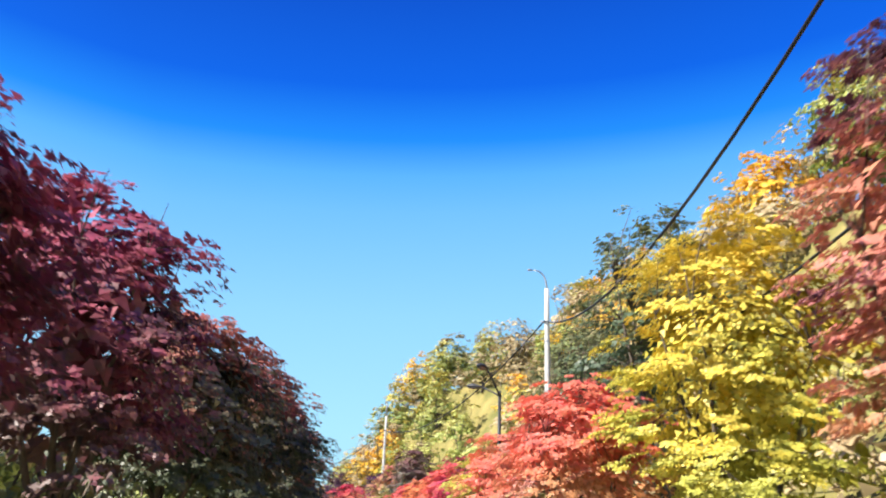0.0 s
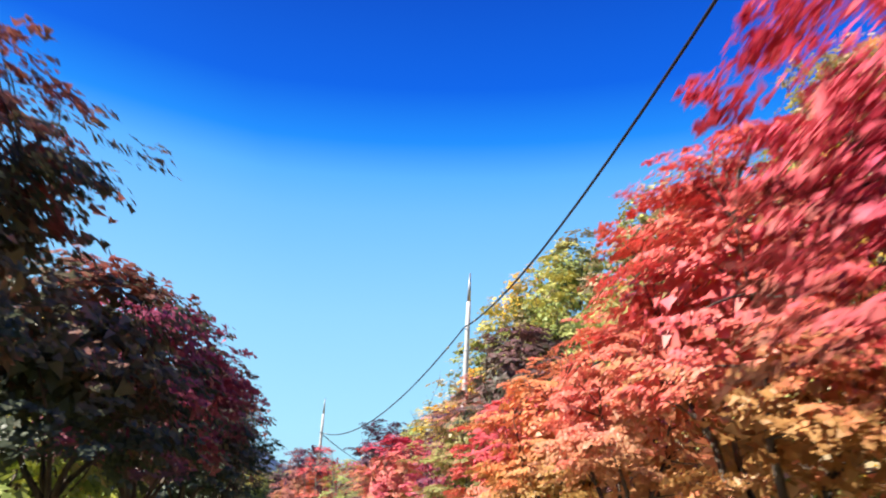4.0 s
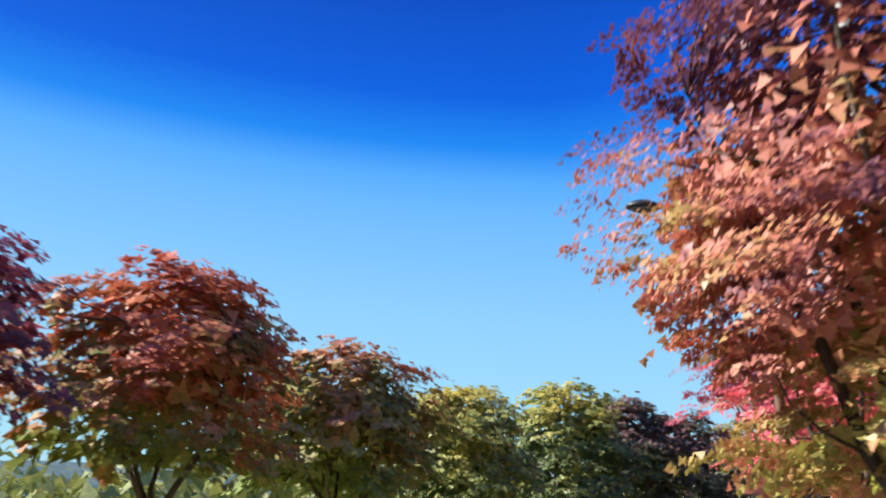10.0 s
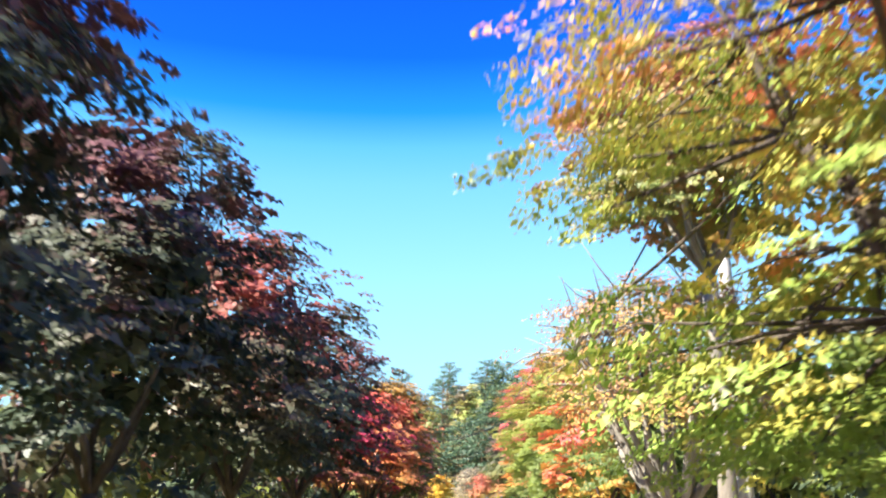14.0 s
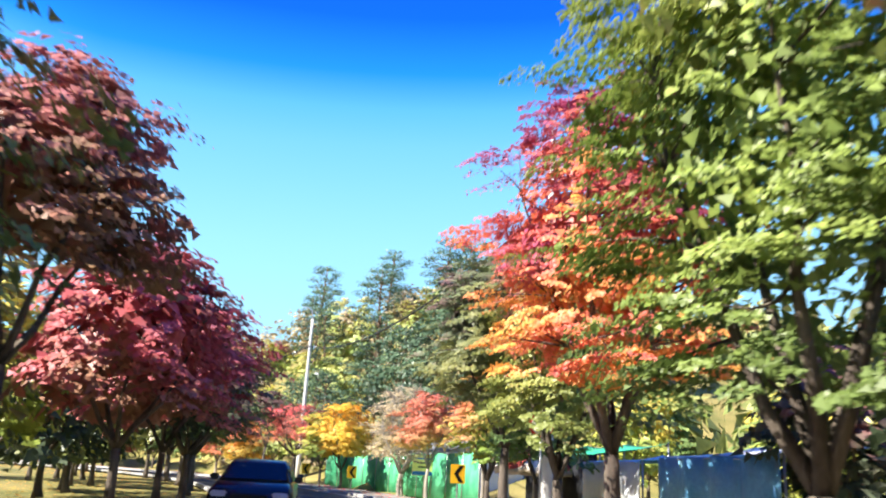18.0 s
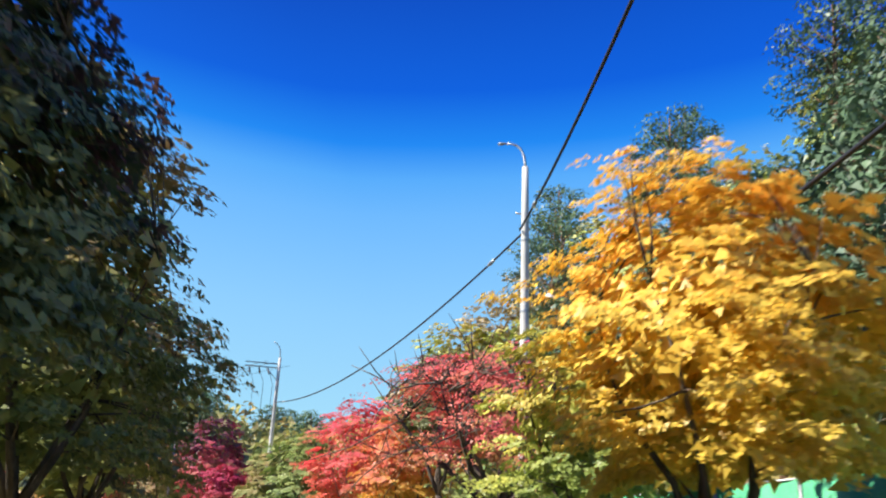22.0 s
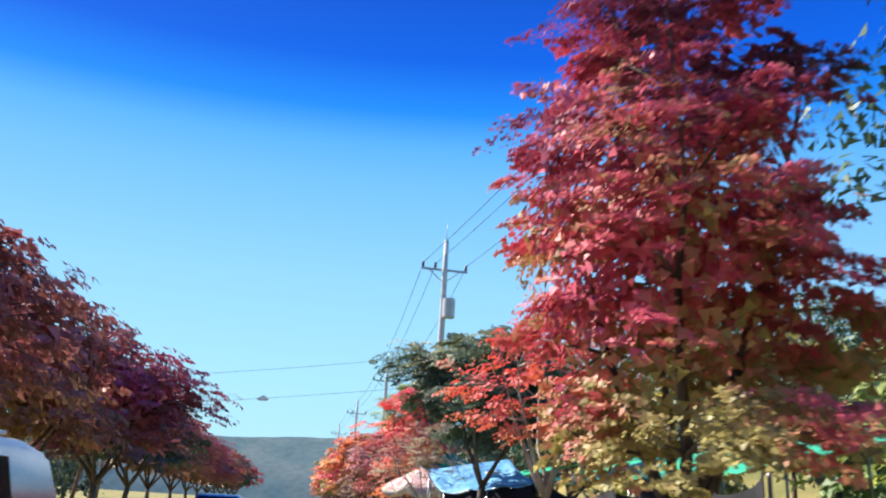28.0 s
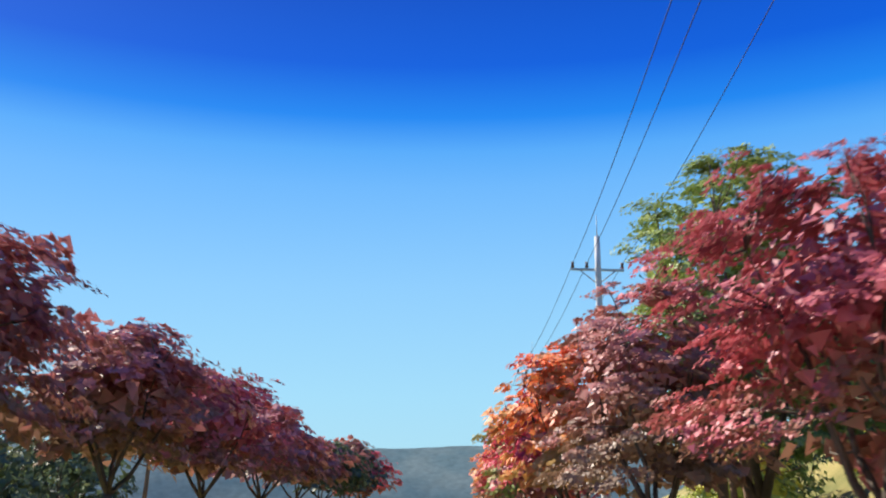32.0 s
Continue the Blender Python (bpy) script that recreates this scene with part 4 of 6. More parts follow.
# ---- woods on the slopes ----
def slope_woods():
    rng = random.Random(7)
    tints = ["hillgreen", "tan", "tan", "hillgreen", "palegreen", "tan", "olive", "yellow", "olive"]
    for i in range(135):
        s, d = rng.uniform(2, 138), 7.5 + 28 * rng.random() ** 1.1
        x, y, _ = beside(s, d)
        t = rng.choice(tints)
        tree("slope_tree", x, y, float(land(x, y)[0]), rng.uniform(5.4, 8.6), rng.uniform(2.4, 3.5), t, zb=0.7, leaf=0.30, full=rng.choice((0.7, 1.0, 1.2)) if t != "tan" else 0.35,
             pads=44, limbs=4, group="trees of the wooded slope", lo=True)
    for i in range(84):
        s, d = rng.uniform(236, 296), 8.5 + 22 * rng.random()
        x, y, _ = beside(s, d)
        if s > 251 or i % 2 == 1 and d < 10.5:
            tree("slope_tree", x, y, float(land(x, y)[0]), rng.uniform(5.0, 7), rng.uniform(2.4, 3.4), rng.choice(("hillgreen", "palegreen", "green", "tan")), zb=0.5, leaf=0.34,
                 full=0.8, pads=44, limbs=4, group="trees of the wooded slope", lo=True)
        else:
            pine(x, y, float(land(x, y)[0]), rng.uniform(6, 8), rng.uniform(3.0, 3.8), 0.28)

    for i in range(46):
        x, y, _ = beside(rng.uniform(236, 268), 6.8 + 9 * rng.random())
        tree("shrub", x, y, float(land(x, y)[0]), rng.uniform(1.8, 3.2), rng.uniform(1.5, 2.2), rng.choice(("tan", "olive", "hillgreen", "tan")), zb=0.2, leaf=0.24, full=0.7, pads=24,
             limbs=4, group="shrubs of the wooded slope", lo=True, label="tangled autumn shrub on the wooded slope")
    for i in range(60):
        x, y, _ = beside(rng.uniform(34, 82), 8.0 + 20 * rng.random())
        tree("slope_tree", x, y, float(land(x, y)[0]), rng.uniform(4, 6.5), rng.uniform(2.2, 3.2), rng.choice(("tan", "hillgreen", "tan", "yellow")), zb=0.4, leaf=0.36, full=0.7, pads=34, limbs=4, pale=True,
             group="trees of the wooded slope", lo=True)
    for i in range(150):
        s, d = (rng.uniform(0, 135), 6.6 + 20 * rng.random()) if i % 3 else (rng.uniform(236, 290), 7.5 + 14 * rng.random())
        x, y, _ = beside(s, d)
        tree("shrub", x, y, float(land(x, y)[0]), rng.uniform(2.2, 3.6), rng.uniform(1.6, 2.4), rng.choice(("tan", "hillgreen", "olive", "yellowgreen", "tan")), zb=0.25, leaf=0.32, full=0.9, pads=26,
             limbs=4, group="shrubs of the wooded slope", lo=True, label="tangled autumn shrub on the wooded slope")
    for s0, s1, n_, d0, d1, tints_ in ((108, 160, 18, 7.5, 15, ("palegreen", "yellowgreen", "redolive", "olive", "orange", "green")),
                                       # dark leaf tints on this stretch stand in for shade behind the pavement
                                       (160, 204, 16, 6.6, 10.5, ("darkgreen", "gloom", "olive")),
                                       (186, 236, 12, 11, 20, ("green", "olive", "yellowgreen")),
                                       (284, 372, 34, 10.5, 18, ("green", "darkgreen", "yellowgreen", "olive", "pine", "pine"))):
        for i in range(n_):
            x, y, _ = beside(s0 + (s1 - s0) * (i + rng.random()) / n_, rng.uniform(d0, d1))
            t = rng.choice(tints_)
            if t == "pine":
                pine(x, y, float(land(x, y)[0]), rng.uniform(6.5, 8.5), rng.uniform(1.8, 2.5), 0.2)
            else:
                tree("background_tree", x, y, float(land(x, y)[0]), rng.uniform(4.8, 7.2), rng.uniform(1.9, 2.6), t, zb=1.4, leaf=0.28, full=0.9, pads=56, limbs=4, group="trees behind the pavement", lo=True)
    for s0, s1, n_, d0, d1 in ((296, 372, 22, -30, -11), (300, 372, 12, 17, 32)):
        for i in range(n_):
            x, y, _ = beside(s0 + (s1 - s0) * (i + rng.random()) / n_, rng.uniform(d0, d1))
            if rng.random() < 0.45:
                pine(x, y, float(land(x, y)[0]), rng.uniform(6.5, 9.0), rng.uniform(2.0, 2.8), 0.3)
            else:
                tree("background_tree", x, y, float(land(x, y)[0]), rng.uniform(5.0, 7.0), rng.uniform(2.4, 3.2), rng.choice(("green", "olive", "darkgreen", "dusk")), zb=1.0, leaf=0.32, full=0.9, pads=46, limbs=4, group="trees of the far bend", lo=True)
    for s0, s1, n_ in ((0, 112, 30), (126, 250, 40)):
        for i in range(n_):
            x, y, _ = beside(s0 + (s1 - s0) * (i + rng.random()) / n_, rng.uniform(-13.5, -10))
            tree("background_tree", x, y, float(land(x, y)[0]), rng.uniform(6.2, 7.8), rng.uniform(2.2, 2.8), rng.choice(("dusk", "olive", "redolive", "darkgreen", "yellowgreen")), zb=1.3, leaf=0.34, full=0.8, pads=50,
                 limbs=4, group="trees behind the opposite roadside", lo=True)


slope_woods()


def knoll_woods():
    """Pines and mixed trees on the rise beyond the last bend."""
    rng = random.Random(19)
    for i in range(64):
        x, y = -104 + rng.gauss(0, 30), 356 + rng.gauss(0, 26)
        if not 20 < float(plan(x, y)[1][0]) < 110:
            continue
        z = float(land(x, y)[0])
        if rng.random() < 0.55:
            pine(x, y, z, rng.uniform(7, 9.5), rng.uniform(2.4, 3.2), 0.45, 0.8)
        else:
            tree("slope_tree", x, y, z, rng.uniform(5.5, 7.5), rng.uniform(2.6, 3.4), rng.choice(("hillgreen", "green", "olive", "palegreen")), zb=0.7, leaf=0.5, full=0.8, pads=34, limbs=4,
                 group="trees of the wooded slope", lo=True)


knoll_woods()


def far_woods():
    """Woods away from the road, one mass of crowns."""
    rng = np.random.default_rng(77)
    spots = []
    for s0, s1, d0, d1, n_ in ((-20, 240, -70, -16, 330), (250, 400, -75, -32, 130), (-30, 140, 33, 80, 170), (140, 240, 20, 75, 170), (236, 300, 26, 80, 90), (300, 400, 34, 80, 90)):
        for _ in range(n_):
            s, d = rng.uniform(s0, s1), rng.uniform(d0, d1)
            x, y, _a = beside(s, d)
            ss, dd = plan(x, y)
            if abs(float(dd[0])) > 14.5:
                spots.append((x, y, float(land(x, y)[0]), rng.uniform(4.5, 7.0), rng.uniform(2.2, 3.4)))
    at, up = [], []
    for x, y, z, hh, rr in spots:
        k = 80
        dv = rng.normal(0, 1, (k, 3))
        dv /= np.linalg.norm(dv, axis=1)[:, None]
        lump = 1 + 0.22 * np.sin(3 * np.arctan2(dv[:, 1], dv[:, 0]) + x) + rng.normal(0, 0.1, k)
        at.append(np.array([x, y, z + hh * 0.52]) + dv * np.array([rr, rr, hh * 0.5]) * (lump * rng.uniform(0.75, 1.0, k))[:, None])
        up.append(dv + [0, 0, 0.3])
    at, up = np.concatenate(at), np.concatenate(up)
    ob = part("far_woods", leaf_mesh("far_woods", at, up, 1.1, rng, LEAF["olive"], 0.9, 0.5), None)
    tagged(ob, "mixed autumn woods away from the road", "woods", kind="stuff")


far_woods()
for s_, d_, h_ in ((318, 10.2, 7.4), (323, 9.6, 7.8), (328, 10.8, 7.6), (314, 11.5, 7.6), (341, 8.5, 8.6), (347, 10, 9.0), (336.5, 10.5, 8.0), (290.8, 6.6, 12.0), (293.5, 8.2, 12.0), (337.0, 6.4, 8.6), (251.5, 8.0, 9.0), (256.0, 9.2, 9.4), (249.0, 10.5, 8.4), (260.5, 10.0, 8.4), (253.5, 13.0, 10.5), (257.0, 16.5, 10.5), (261.0, 14.0, 10.5), (260.0, 20.0, 9.5), (265.5, 16.5, 10.0), (251.0, 18.0, 10.0), (268.5, 20.0, 9.5)):
    x_, y_, _ = beside(s_, d_)
    pine(x_, y_, float(land(x_, y_)[0]), h_, 2.6, 0.2)
for s_, d_, h_ in ((26.5, 7.8, 13.5), (42.1, 9.5, 13.0), (36.0, 9.2, 11.0), (47.0, 11.5, 11.5)):
    x_, y_, _ = beside(s_, d_)
    tree("slope_tree", x_, y_, float(land(x_, y_)[0]), h_, 3.0, "darkgreen", zb=h_ * 0.35, leaf=0.15, full=0.6, group="trees of the wooded slope")


# ---- poles, wires, lamps ----
def utility_pole(x, y, h, turn=0.0, arms=True, lamp=False, drum=False, label="", hook=False):
    root = empty("utility_pole", x, y, 0.0, turn)
    k = np.linspace(0, 1, 9)
    hh = h if arms or hook else h * 0.90
    part("shaft", tubes("shaft", [(np.stack([k * 0, k * 0, -0.3 + k * (hh + 0.3)], 1), 0.19 - 0.085 * k)], CONCRETE, 14), None, root)
    for zz in (hh * 0.30, hh * 0.62, hh * 0.80):
        bm = bmesh.new()
        bmesh.ops.create_cone(bm, cap_ends=True, segments=14, radius1=0.205 - 0.085 * zz / hh, radius2=0.205 - 0.085 * zz / hh, depth=0.06, matrix=pose(0, 0, zz))
        part("band", bm, STEEL, root)
    if hook:
        q = np.linspace(0, 1, 8)
        part("lamp_arm", tubes("lamp_arm", [(np.stack([-0.62 * q ** 2.4, 0 * q, h - 0.1 + 1.0 * np.sin(q * 1.57)], 1), 0.05 - 0.02 * q)], STEEL, 8), None, root, "curved grey lamp arm")
        part("lamp_head", lamp_shell(0.34), STEEL, root, "small grey lamp head").matrix_local = pose(-0.58, 0, h + 0.9, 0, 0, 180)
        part("bracket", tubes("bracket", [(np.array([(0, 0, 11.05), (-0.3, -0.05, 11.1)]), (0.03, 0.03))], STEEL, 6), None, root)
    elif not arms:
        part("tip", tubes("tip", [(np.array([(0, 0, hh - 0.05), (0, 0, hh + h * 0.06), (0, 0, h + 0.1)]), (0.10, 0.07, 0.03))], STEEL, 8), None, root, "slender steel top")
        part("bracket", tubes("bracket", [(np.array([(0, 0, hh * 0.76), (-0.28, -0.05, hh * 0.755)]), (0.03, 0.03))], STEEL, 6), None, root)
    else:
        zt = h - 1.35
        bm = bmesh.new()
        box(bm, 0, 0.12, zt, 2.1, 0.09, 0.09, bevel=0.01)
        part("crossarm", bm, STEEL, root)
        part("spike", tubes("spike", [(np.array([(0, 0, h - 0.1), (0, 0, h + 0.9)]), (0.02, 0.012))], STEEL, 6), None, root)
        for xx in (-0.98, -0.42, 0.98):
            part("insulator", tubes("insulator", [(np.array([(xx, 0.12, zt + 0.04), (xx, 0.12, zt + 0.12), (xx, 0.12, zt + 0.2), (xx, 0.12, zt + 0.3)]), (0.03, 0.075, 0.05, 0.075))], CERAMIC, 8), None, root)
        for sgn in (-1, 1):
            part("brace", tubes("brace", [(np.array([(sgn * 0.7, 0.1, zt - 0.04), (0, 0.12, zt - 0.6)]), (0.022, 0.022))], STEEL, 5), None, root)
    if drum:
        bm = bmesh.new()
        bmesh.ops.create_cone(bm, cap_ends=True, segments=20, radius1=0.27, radius2=0.27, depth=0.85, matrix=pose(0.2, -0.34, h - 3.2))
        bmesh.ops.bevel(bm, geom=[e for e in bm.edges if e.is_boundary or len(e.link_faces) == 2 and abs(e.verts[0].co.z - e.verts[1].co.z) < 0.01], offset=0.03, segments=2, affect="EDGES")
        part("transformer", bm, plain("grey transformer paint", (0.55, 0.56, 0.55), 0.4), root, "grey drum transformer")
        for zz in (h - 3.55, h - 2.9):
            bm = bmesh.new()
            box(bm, 0.06, -0.12, zz, 0.1, 0.3, 0.07, bevel=0.01)
            part("hanger", bm, STEEL, root)
    if lamp:
        zl = h - 5.3
        part("lamp_arm", tubes("lamp_arm", [(np.array([(0, 0, zl - 0.35), (-0.35, -0.1, zl), (-0.72, -0.2, zl + 0.12)]), (0.03, 0.03, 0.03))], STEEL, 6), None, root)
        hd = part("lamp_head", lamp_shell(), STEEL, root, "rounded grey lamp head")
        hd.matrix_local = pose(-0.72, -0.2, zl + 0.12, 0, -28, 200)
    tagged(root, label or "pale tapering concrete utility pole beside the road", "pole", "utility poles along the road")
    return root


def lamp_shell(n=0.62):
    """A flattened drop-shaped luminaire, its neck at the origin, reaching along +x."""
    bm = bmesh.new()
    bmesh.ops.create_uvsphere(bm, u_segments=18, v_segments=10, radius=0.5)
    for v in bm.verts:
        k = v.co.x + 0.5
        w = 0.35 + 0.65 * min(1, k * 1.6)
        v.co = Vector((k * n, v.co.y * 0.50 * w * n, (v.co.z if v.co.z > 0 else v.co.z * 0.45) * 0.36 * w * n))
    for f in bm.faces:
        f.smooth = True
    return bm


def street_lamp(x, y, h, turn, heads, pole_mat, base_mat=None, label=""):
    """A column with curved arms; heads of (turn about the column, arm length, rise)."""
    root = empty("street_lamp", x, y, 0.1, turn)
    part("column", tubes("column", [(np.array([(0, 0, -0.2), (0, 0, h * 0.45), (0, 0, h)]), (0.105, 0.085, 0.06))], pole_mat, 12), None, root)
    part("base", tubes("base", [(np.array([(0, 0, 0), (0, 0, 0.5), (0, 0, 1.1)]), (0.15, 0.14, 0.12))], base_mat or pole_mat, 12), None, root)
    part("cap", tubes("cap", [(np.array([(0, 0, h - 0.1), (0, 0, h + 0.12)]), (0.075, 0.05))], pole_mat, 10), None, root)
    for an, ln, rise in heads:
        q = np.linspace(0, 1, 7)
        pts = np.stack([q * ln, q * 0, h - 0.1 + rise * q ** 0.85], 1)
        arm = part("arm", tubes("arm", [(pts, 0.038 - 0.012 * q)], pole_mat, 8), None, root)
        arm.matrix_local = pose(0, 0, 0, 0, 0, an)
        hd = part("lamp_head", lamp_shell(0.8), DARKSTEEL, arm, "dark drop-shaped lamp head")
        hd.matrix_local = pose(ln - 0.05, 0, h - 0.1 + rise, 0, -6, 0)
        bm = bmesh.new()
        bmesh.ops.create_uvsphere(bm, u_segments=14, v_segments=7, radius=0.5, matrix=pose(0.46, 0, -0.045) @ Matrix.Diagonal((0.5, 0.3, 0.10, 1)))
        part("glass", bm, DIMGLASS, arm).matrix_local = pose(ln - 0.05, 0, h - 0.1 + rise, 0, -6, 0)
    tagged(root, label or "slender street lamp with two arms over the road", "lamp")
    return root


def wire(a, b, sag, r, name="cable", label="black overhead cable sagging between poles"):
    q = np.linspace(0, 1, 22)[:, None]
    pts = np.array(a) * (1 - q) + np.array(b) * q
    pts[:, 2] -= (4 * sag * q * (1 - q))[:, 0]
    ob = part(name, tubes(name, [(pts, np.full(22, r))], CABLE, 6), None)
    if r > 0.03:
        for i in (1, 19):
            run = np.array([pts[i] * (1 - k) + pts[i + 1] * k for k in (0.2, 0.35, 0.5)])
            part("sleeve", tubes("sleeve", [(run, (r * 1.2, r * 1.9, r * 1.2))], STEEL, 7), None, ob, "grey splice sleeve")
    tagged(ob, label, "cable", "overhead wires")


POLES = {"p0": (4.9, -6.0), "p1": (5.0, 35.8), "p2": (-4.76, 77.6), "p3": (-20.5, 110.6), "pa": beside(161.5, 4.8)[:2], "pb": (-15.4, 206.8), "p4": (-26.15, 247.4)}
for nm, hh in (("p0", 13.0), ("p1", 12.7), ("p2", 13.8), ("p3", 12.6), ("pa", 12.4), ("pb", 12.4), ("p4", 12.7)):
    utility_pole(*POLES[nm], hh, arms=False, hook=nm in ("p1", "p4"), label="pale tapering concrete pole with a slender steel tip")
CABLE_Z = {"p0": 11.0, "p1": 11.1, "p2": 11.1, "p3": 9.7, "pa": 10.0, "pb": 9.6, "p4": 10.5}
SAGS = {"p0": 3.2, "p1": 1.85, "p2": 1.9, "p3": 1.5, "pa": 1.4, "pb": 1.6}
order = ["p0", "p1", "p2", "p3", "pa", "pb", "p4"]
for a, b in zip(order, order[1:]):
    za, zb_ = CABLE_Z[a], CABLE_Z[b]
    wire((POLES[a][0] - 0.15, POLES[a][1] - 0.1, za), (POLES[b][0] - 0.15, POLES[b][1] - 0.1, zb_), SAGS[a], 0.036)
    wire((POLES[a][0] + 0.9, POLES[a][1] + 0.3, za - 3.9), (POLES[b][0] + 0.9, POLES[b][1] + 0.3, zb_ - 3.9), 1.4, 0.026)
P5, P6, P7, P8, P9 = (-48.0, 277.0), (-81.9, 289.7), (-106.6, 303.0), (-130.0, 314.6), (-156, 327.5)
wire((*POLES["p4"], 10.5), (*P5, 9.9), 1.35, 0.035)
for (px, py), hh, dr in ((P6, 12.9, True), (P7, 11.9, False), (P8, 12, False), (P9, 12, False)):
    utility_pole(px, py, hh, turn=64, drum=dr, lamp=dr, label="concrete utility pole with crossarm and porcelain insulators" + (", transformer and lamp" if dr else ""))
for a, b, za, zb_ in ((P5, P6, 12.6, 11.7), (P6, P7, 11.7, 10.7), (P7, P8, 10.7, 10.8), (P8, P9, 10.8, 10.8)):
    for off in (-0.98, -0.42, 0.98):
        c_, s_ = math.cos(radians(64)), math.sin(radians(64))
        wire((a[0] + off * c_, a[1] + off * s_, za + 0.1), (b[0] + off * c_, b[1] + off * s_, zb_ + 0.1), 0.5, 0.012, "power_line", "thin overhead power line between poles")


def frame_pole(x, y, h, turn):
    """A pole with a double arm to one side, hanging insulator strings and a lamp on top."""
    root = empty("utility_pole", x, y, 0, turn)
    k = np.linspace(0, 1, 7)
    part("shaft", tubes("shaft", [(np.stack([k*0, k*0, k * h], 1), 0.18 - 0.07 * k)], CONCRETE, 12), None, root)
    for dz in (0.0, 0.28):
        bm = bmesh.new()
        box(bm, -1.15, 0, h - 0.75 + dz, 2.5, 0.08, 0.08, bevel=0.01)
        part("crossarm", bm, STEEL, root)
    part("brace", tubes("brace", [(np.array([(-0.9, 0, h - 0.8), (0, 0, h - 1.7)]), (0.03, 0.03))], STEEL, 6), None, root)
    q = np.linspace(0, 1, 7)
    part("lamp_arm", tubes("lamp_arm", [(np.stack([-0.55 * q ** 3, 0*q, h + 1.4 * q - 0.25 * q ** 3], 1), 0.045 - 0.015 * q)], STEEL, 8), None, root)
    for xx in (-0.75, -1.4, -2.1):
        part("insulator", tubes("insulator", [(np.array([(xx, 0.05, h - 0.78), (xx + 0.05, 0.05, h - 1.1), (xx + 0.1, 0.05, h - 1.3)]), (0.05, 0.06, 0.03))], CERAMIC, 6), None, root)
        part("dropper", tubes("dropper", [(np.array([(xx, 0.05, h - 0.75), (xx + 0.42, 0.1, h - 1.9), (xx + 0.42, 0.1, h - 4.2)]), (0.018, 0.018, 0.018))], CABLE, 5), None, root)
    tagged(root, "concrete utility pole with side arms, droppers and a top lamp", "pole", "utility poles along the road")


frame_pole(*P5, 13.1, 30)
xl, yl, al = beside(31.2, 2.9)
street_lamp(xl, yl, 6.8, al + 180, ((52, 0.95, 0.85), (-38, 0.8, 0.42)), DARKSTEEL, label="dark street lamp with two drop-shaped heads")
xl, yl, al = beside(116.2, 2.7)
street_lamp(xl, yl, 6.6, al + 180, ((0, 1.5, 0.5),), plain("brown lamp paint", (0.16, 0.075, 0.04), 0.5), label="brown street lamp among red maples")
xl, yl, al = beside(285.4, 3.4)
street_lamp(xl, yl, 6.8, al + 180, ((52, 1.35, 0.95), (-30, 1.3, 0.5)), STEEL, plain("rusty brown lamp paint", (0.20, 0.10, 0.06), 0.6), label="grey street lamp with two heads and brown foot")
xl, yl, al = beside(212.5, 3.6)
street_lamp(xl, yl, 6.6, al + 180, ((5, 1.7, 0.4),), STEEL, label="grey street lamp half hidden by leaves")

# two thin wires across the road, with a small lamp on the lower one
wm = (-86.6, 283.9)
for z0, z1 in ((6.4, 5.62), (7.7, 6.85)):
    end = (wm[0] + (wm[0] - P6[0]) * 1.5, wm[1] + (wm[1] - P6[1]) * 1.5)
    wire((P6[0], P6[1], z0), (end[0], end[1], z0 + (z1 - z0) * 2.5 + 0.1), 0.22, 0.0075, "span_wire", "thin black wire spanning the road")
root = empty("wire_lamp", wm[0], wm[1], 5.42, 35)
bm = bmesh.new()
box(bm, 0, 0, 0, 0.5, 0.2, 0.13, bevel=0.04)
part("housing", bm, LENS, root)
bm = bmesh.new()
box(bm, 0, 0, 0.09, 0.22, 0.06, 0.10, bevel=0.01)
part("clamp", bm, STEEL, root)
tagged(root, "small white lamp hung on the wire over the road", "lamp")


def dish_lamp(px, py, x, y, z):
    """A shallow white dish on a thin stay from the pole."""
    root = empty("dish_lamp", x, y, z, 0)
    bm = bmesh.new()
    bmesh.ops.create_cone(bm, cap_ends=True, segments=24, radius1=0.21, radius2=0.05, depth=0.12, matrix=pose(0, 0, 0.06, 12, 10, 0))
    bmesh.ops.bevel(bm, geom=bm.edges[:], offset=0.01, segments=2, affect="EDGES")
    part("shade", bm, LENS, root, "white dish shade")
    bm = bmesh.new()
    bmesh.ops.create_uvsphere(bm, u_segments=12, v_segments=8, radius=0.07, matrix=pose(0, 0, -0.01))
    part("bulb", bm, DIMGLASS, root)
    part("stay", tubes("stay", [(np.array([(0, 0, 0.1), ((px - x) * 0.55, (py - y) * 0.55, 0.75), (px - x, py - y, 1.35)]), (0.012, 0.012, 0.012))], STEEL, 6), None, root)
    tagged(root, "small white dish lamp hung from the concrete pole", "lamp")


dish_lamp(*POLES["p4"], -25.40, 247.39, 8.30)


def fallen_leaves():
    rng = np.random.default_rng(31)
    at = []
    for _ in range(15000):
        s = rng.uniform(120, 330)
        d = rng.uniform(1.95, 9.0) if rng.random() < 0.5 else rng.uniform(-14, -5.4)
        x, y, _a = beside(s, d)
        at.append((x, y, (0.155 if 1.93 < d < 4.1 else float(-0.1))))
    at = np.array(at)
    ob = part("fallen_leaves", leaf_mesh("fallen_leaves", at, np.tile([0, 0, 1.0], (len(at), 1)), 0.11, rng, LEAF["ember"], 0.85, 0.2), None)
    tagged(ob, "fallen orange leaves on grass and pavement", "leaves", kind="stuff")


fallen_leaves()


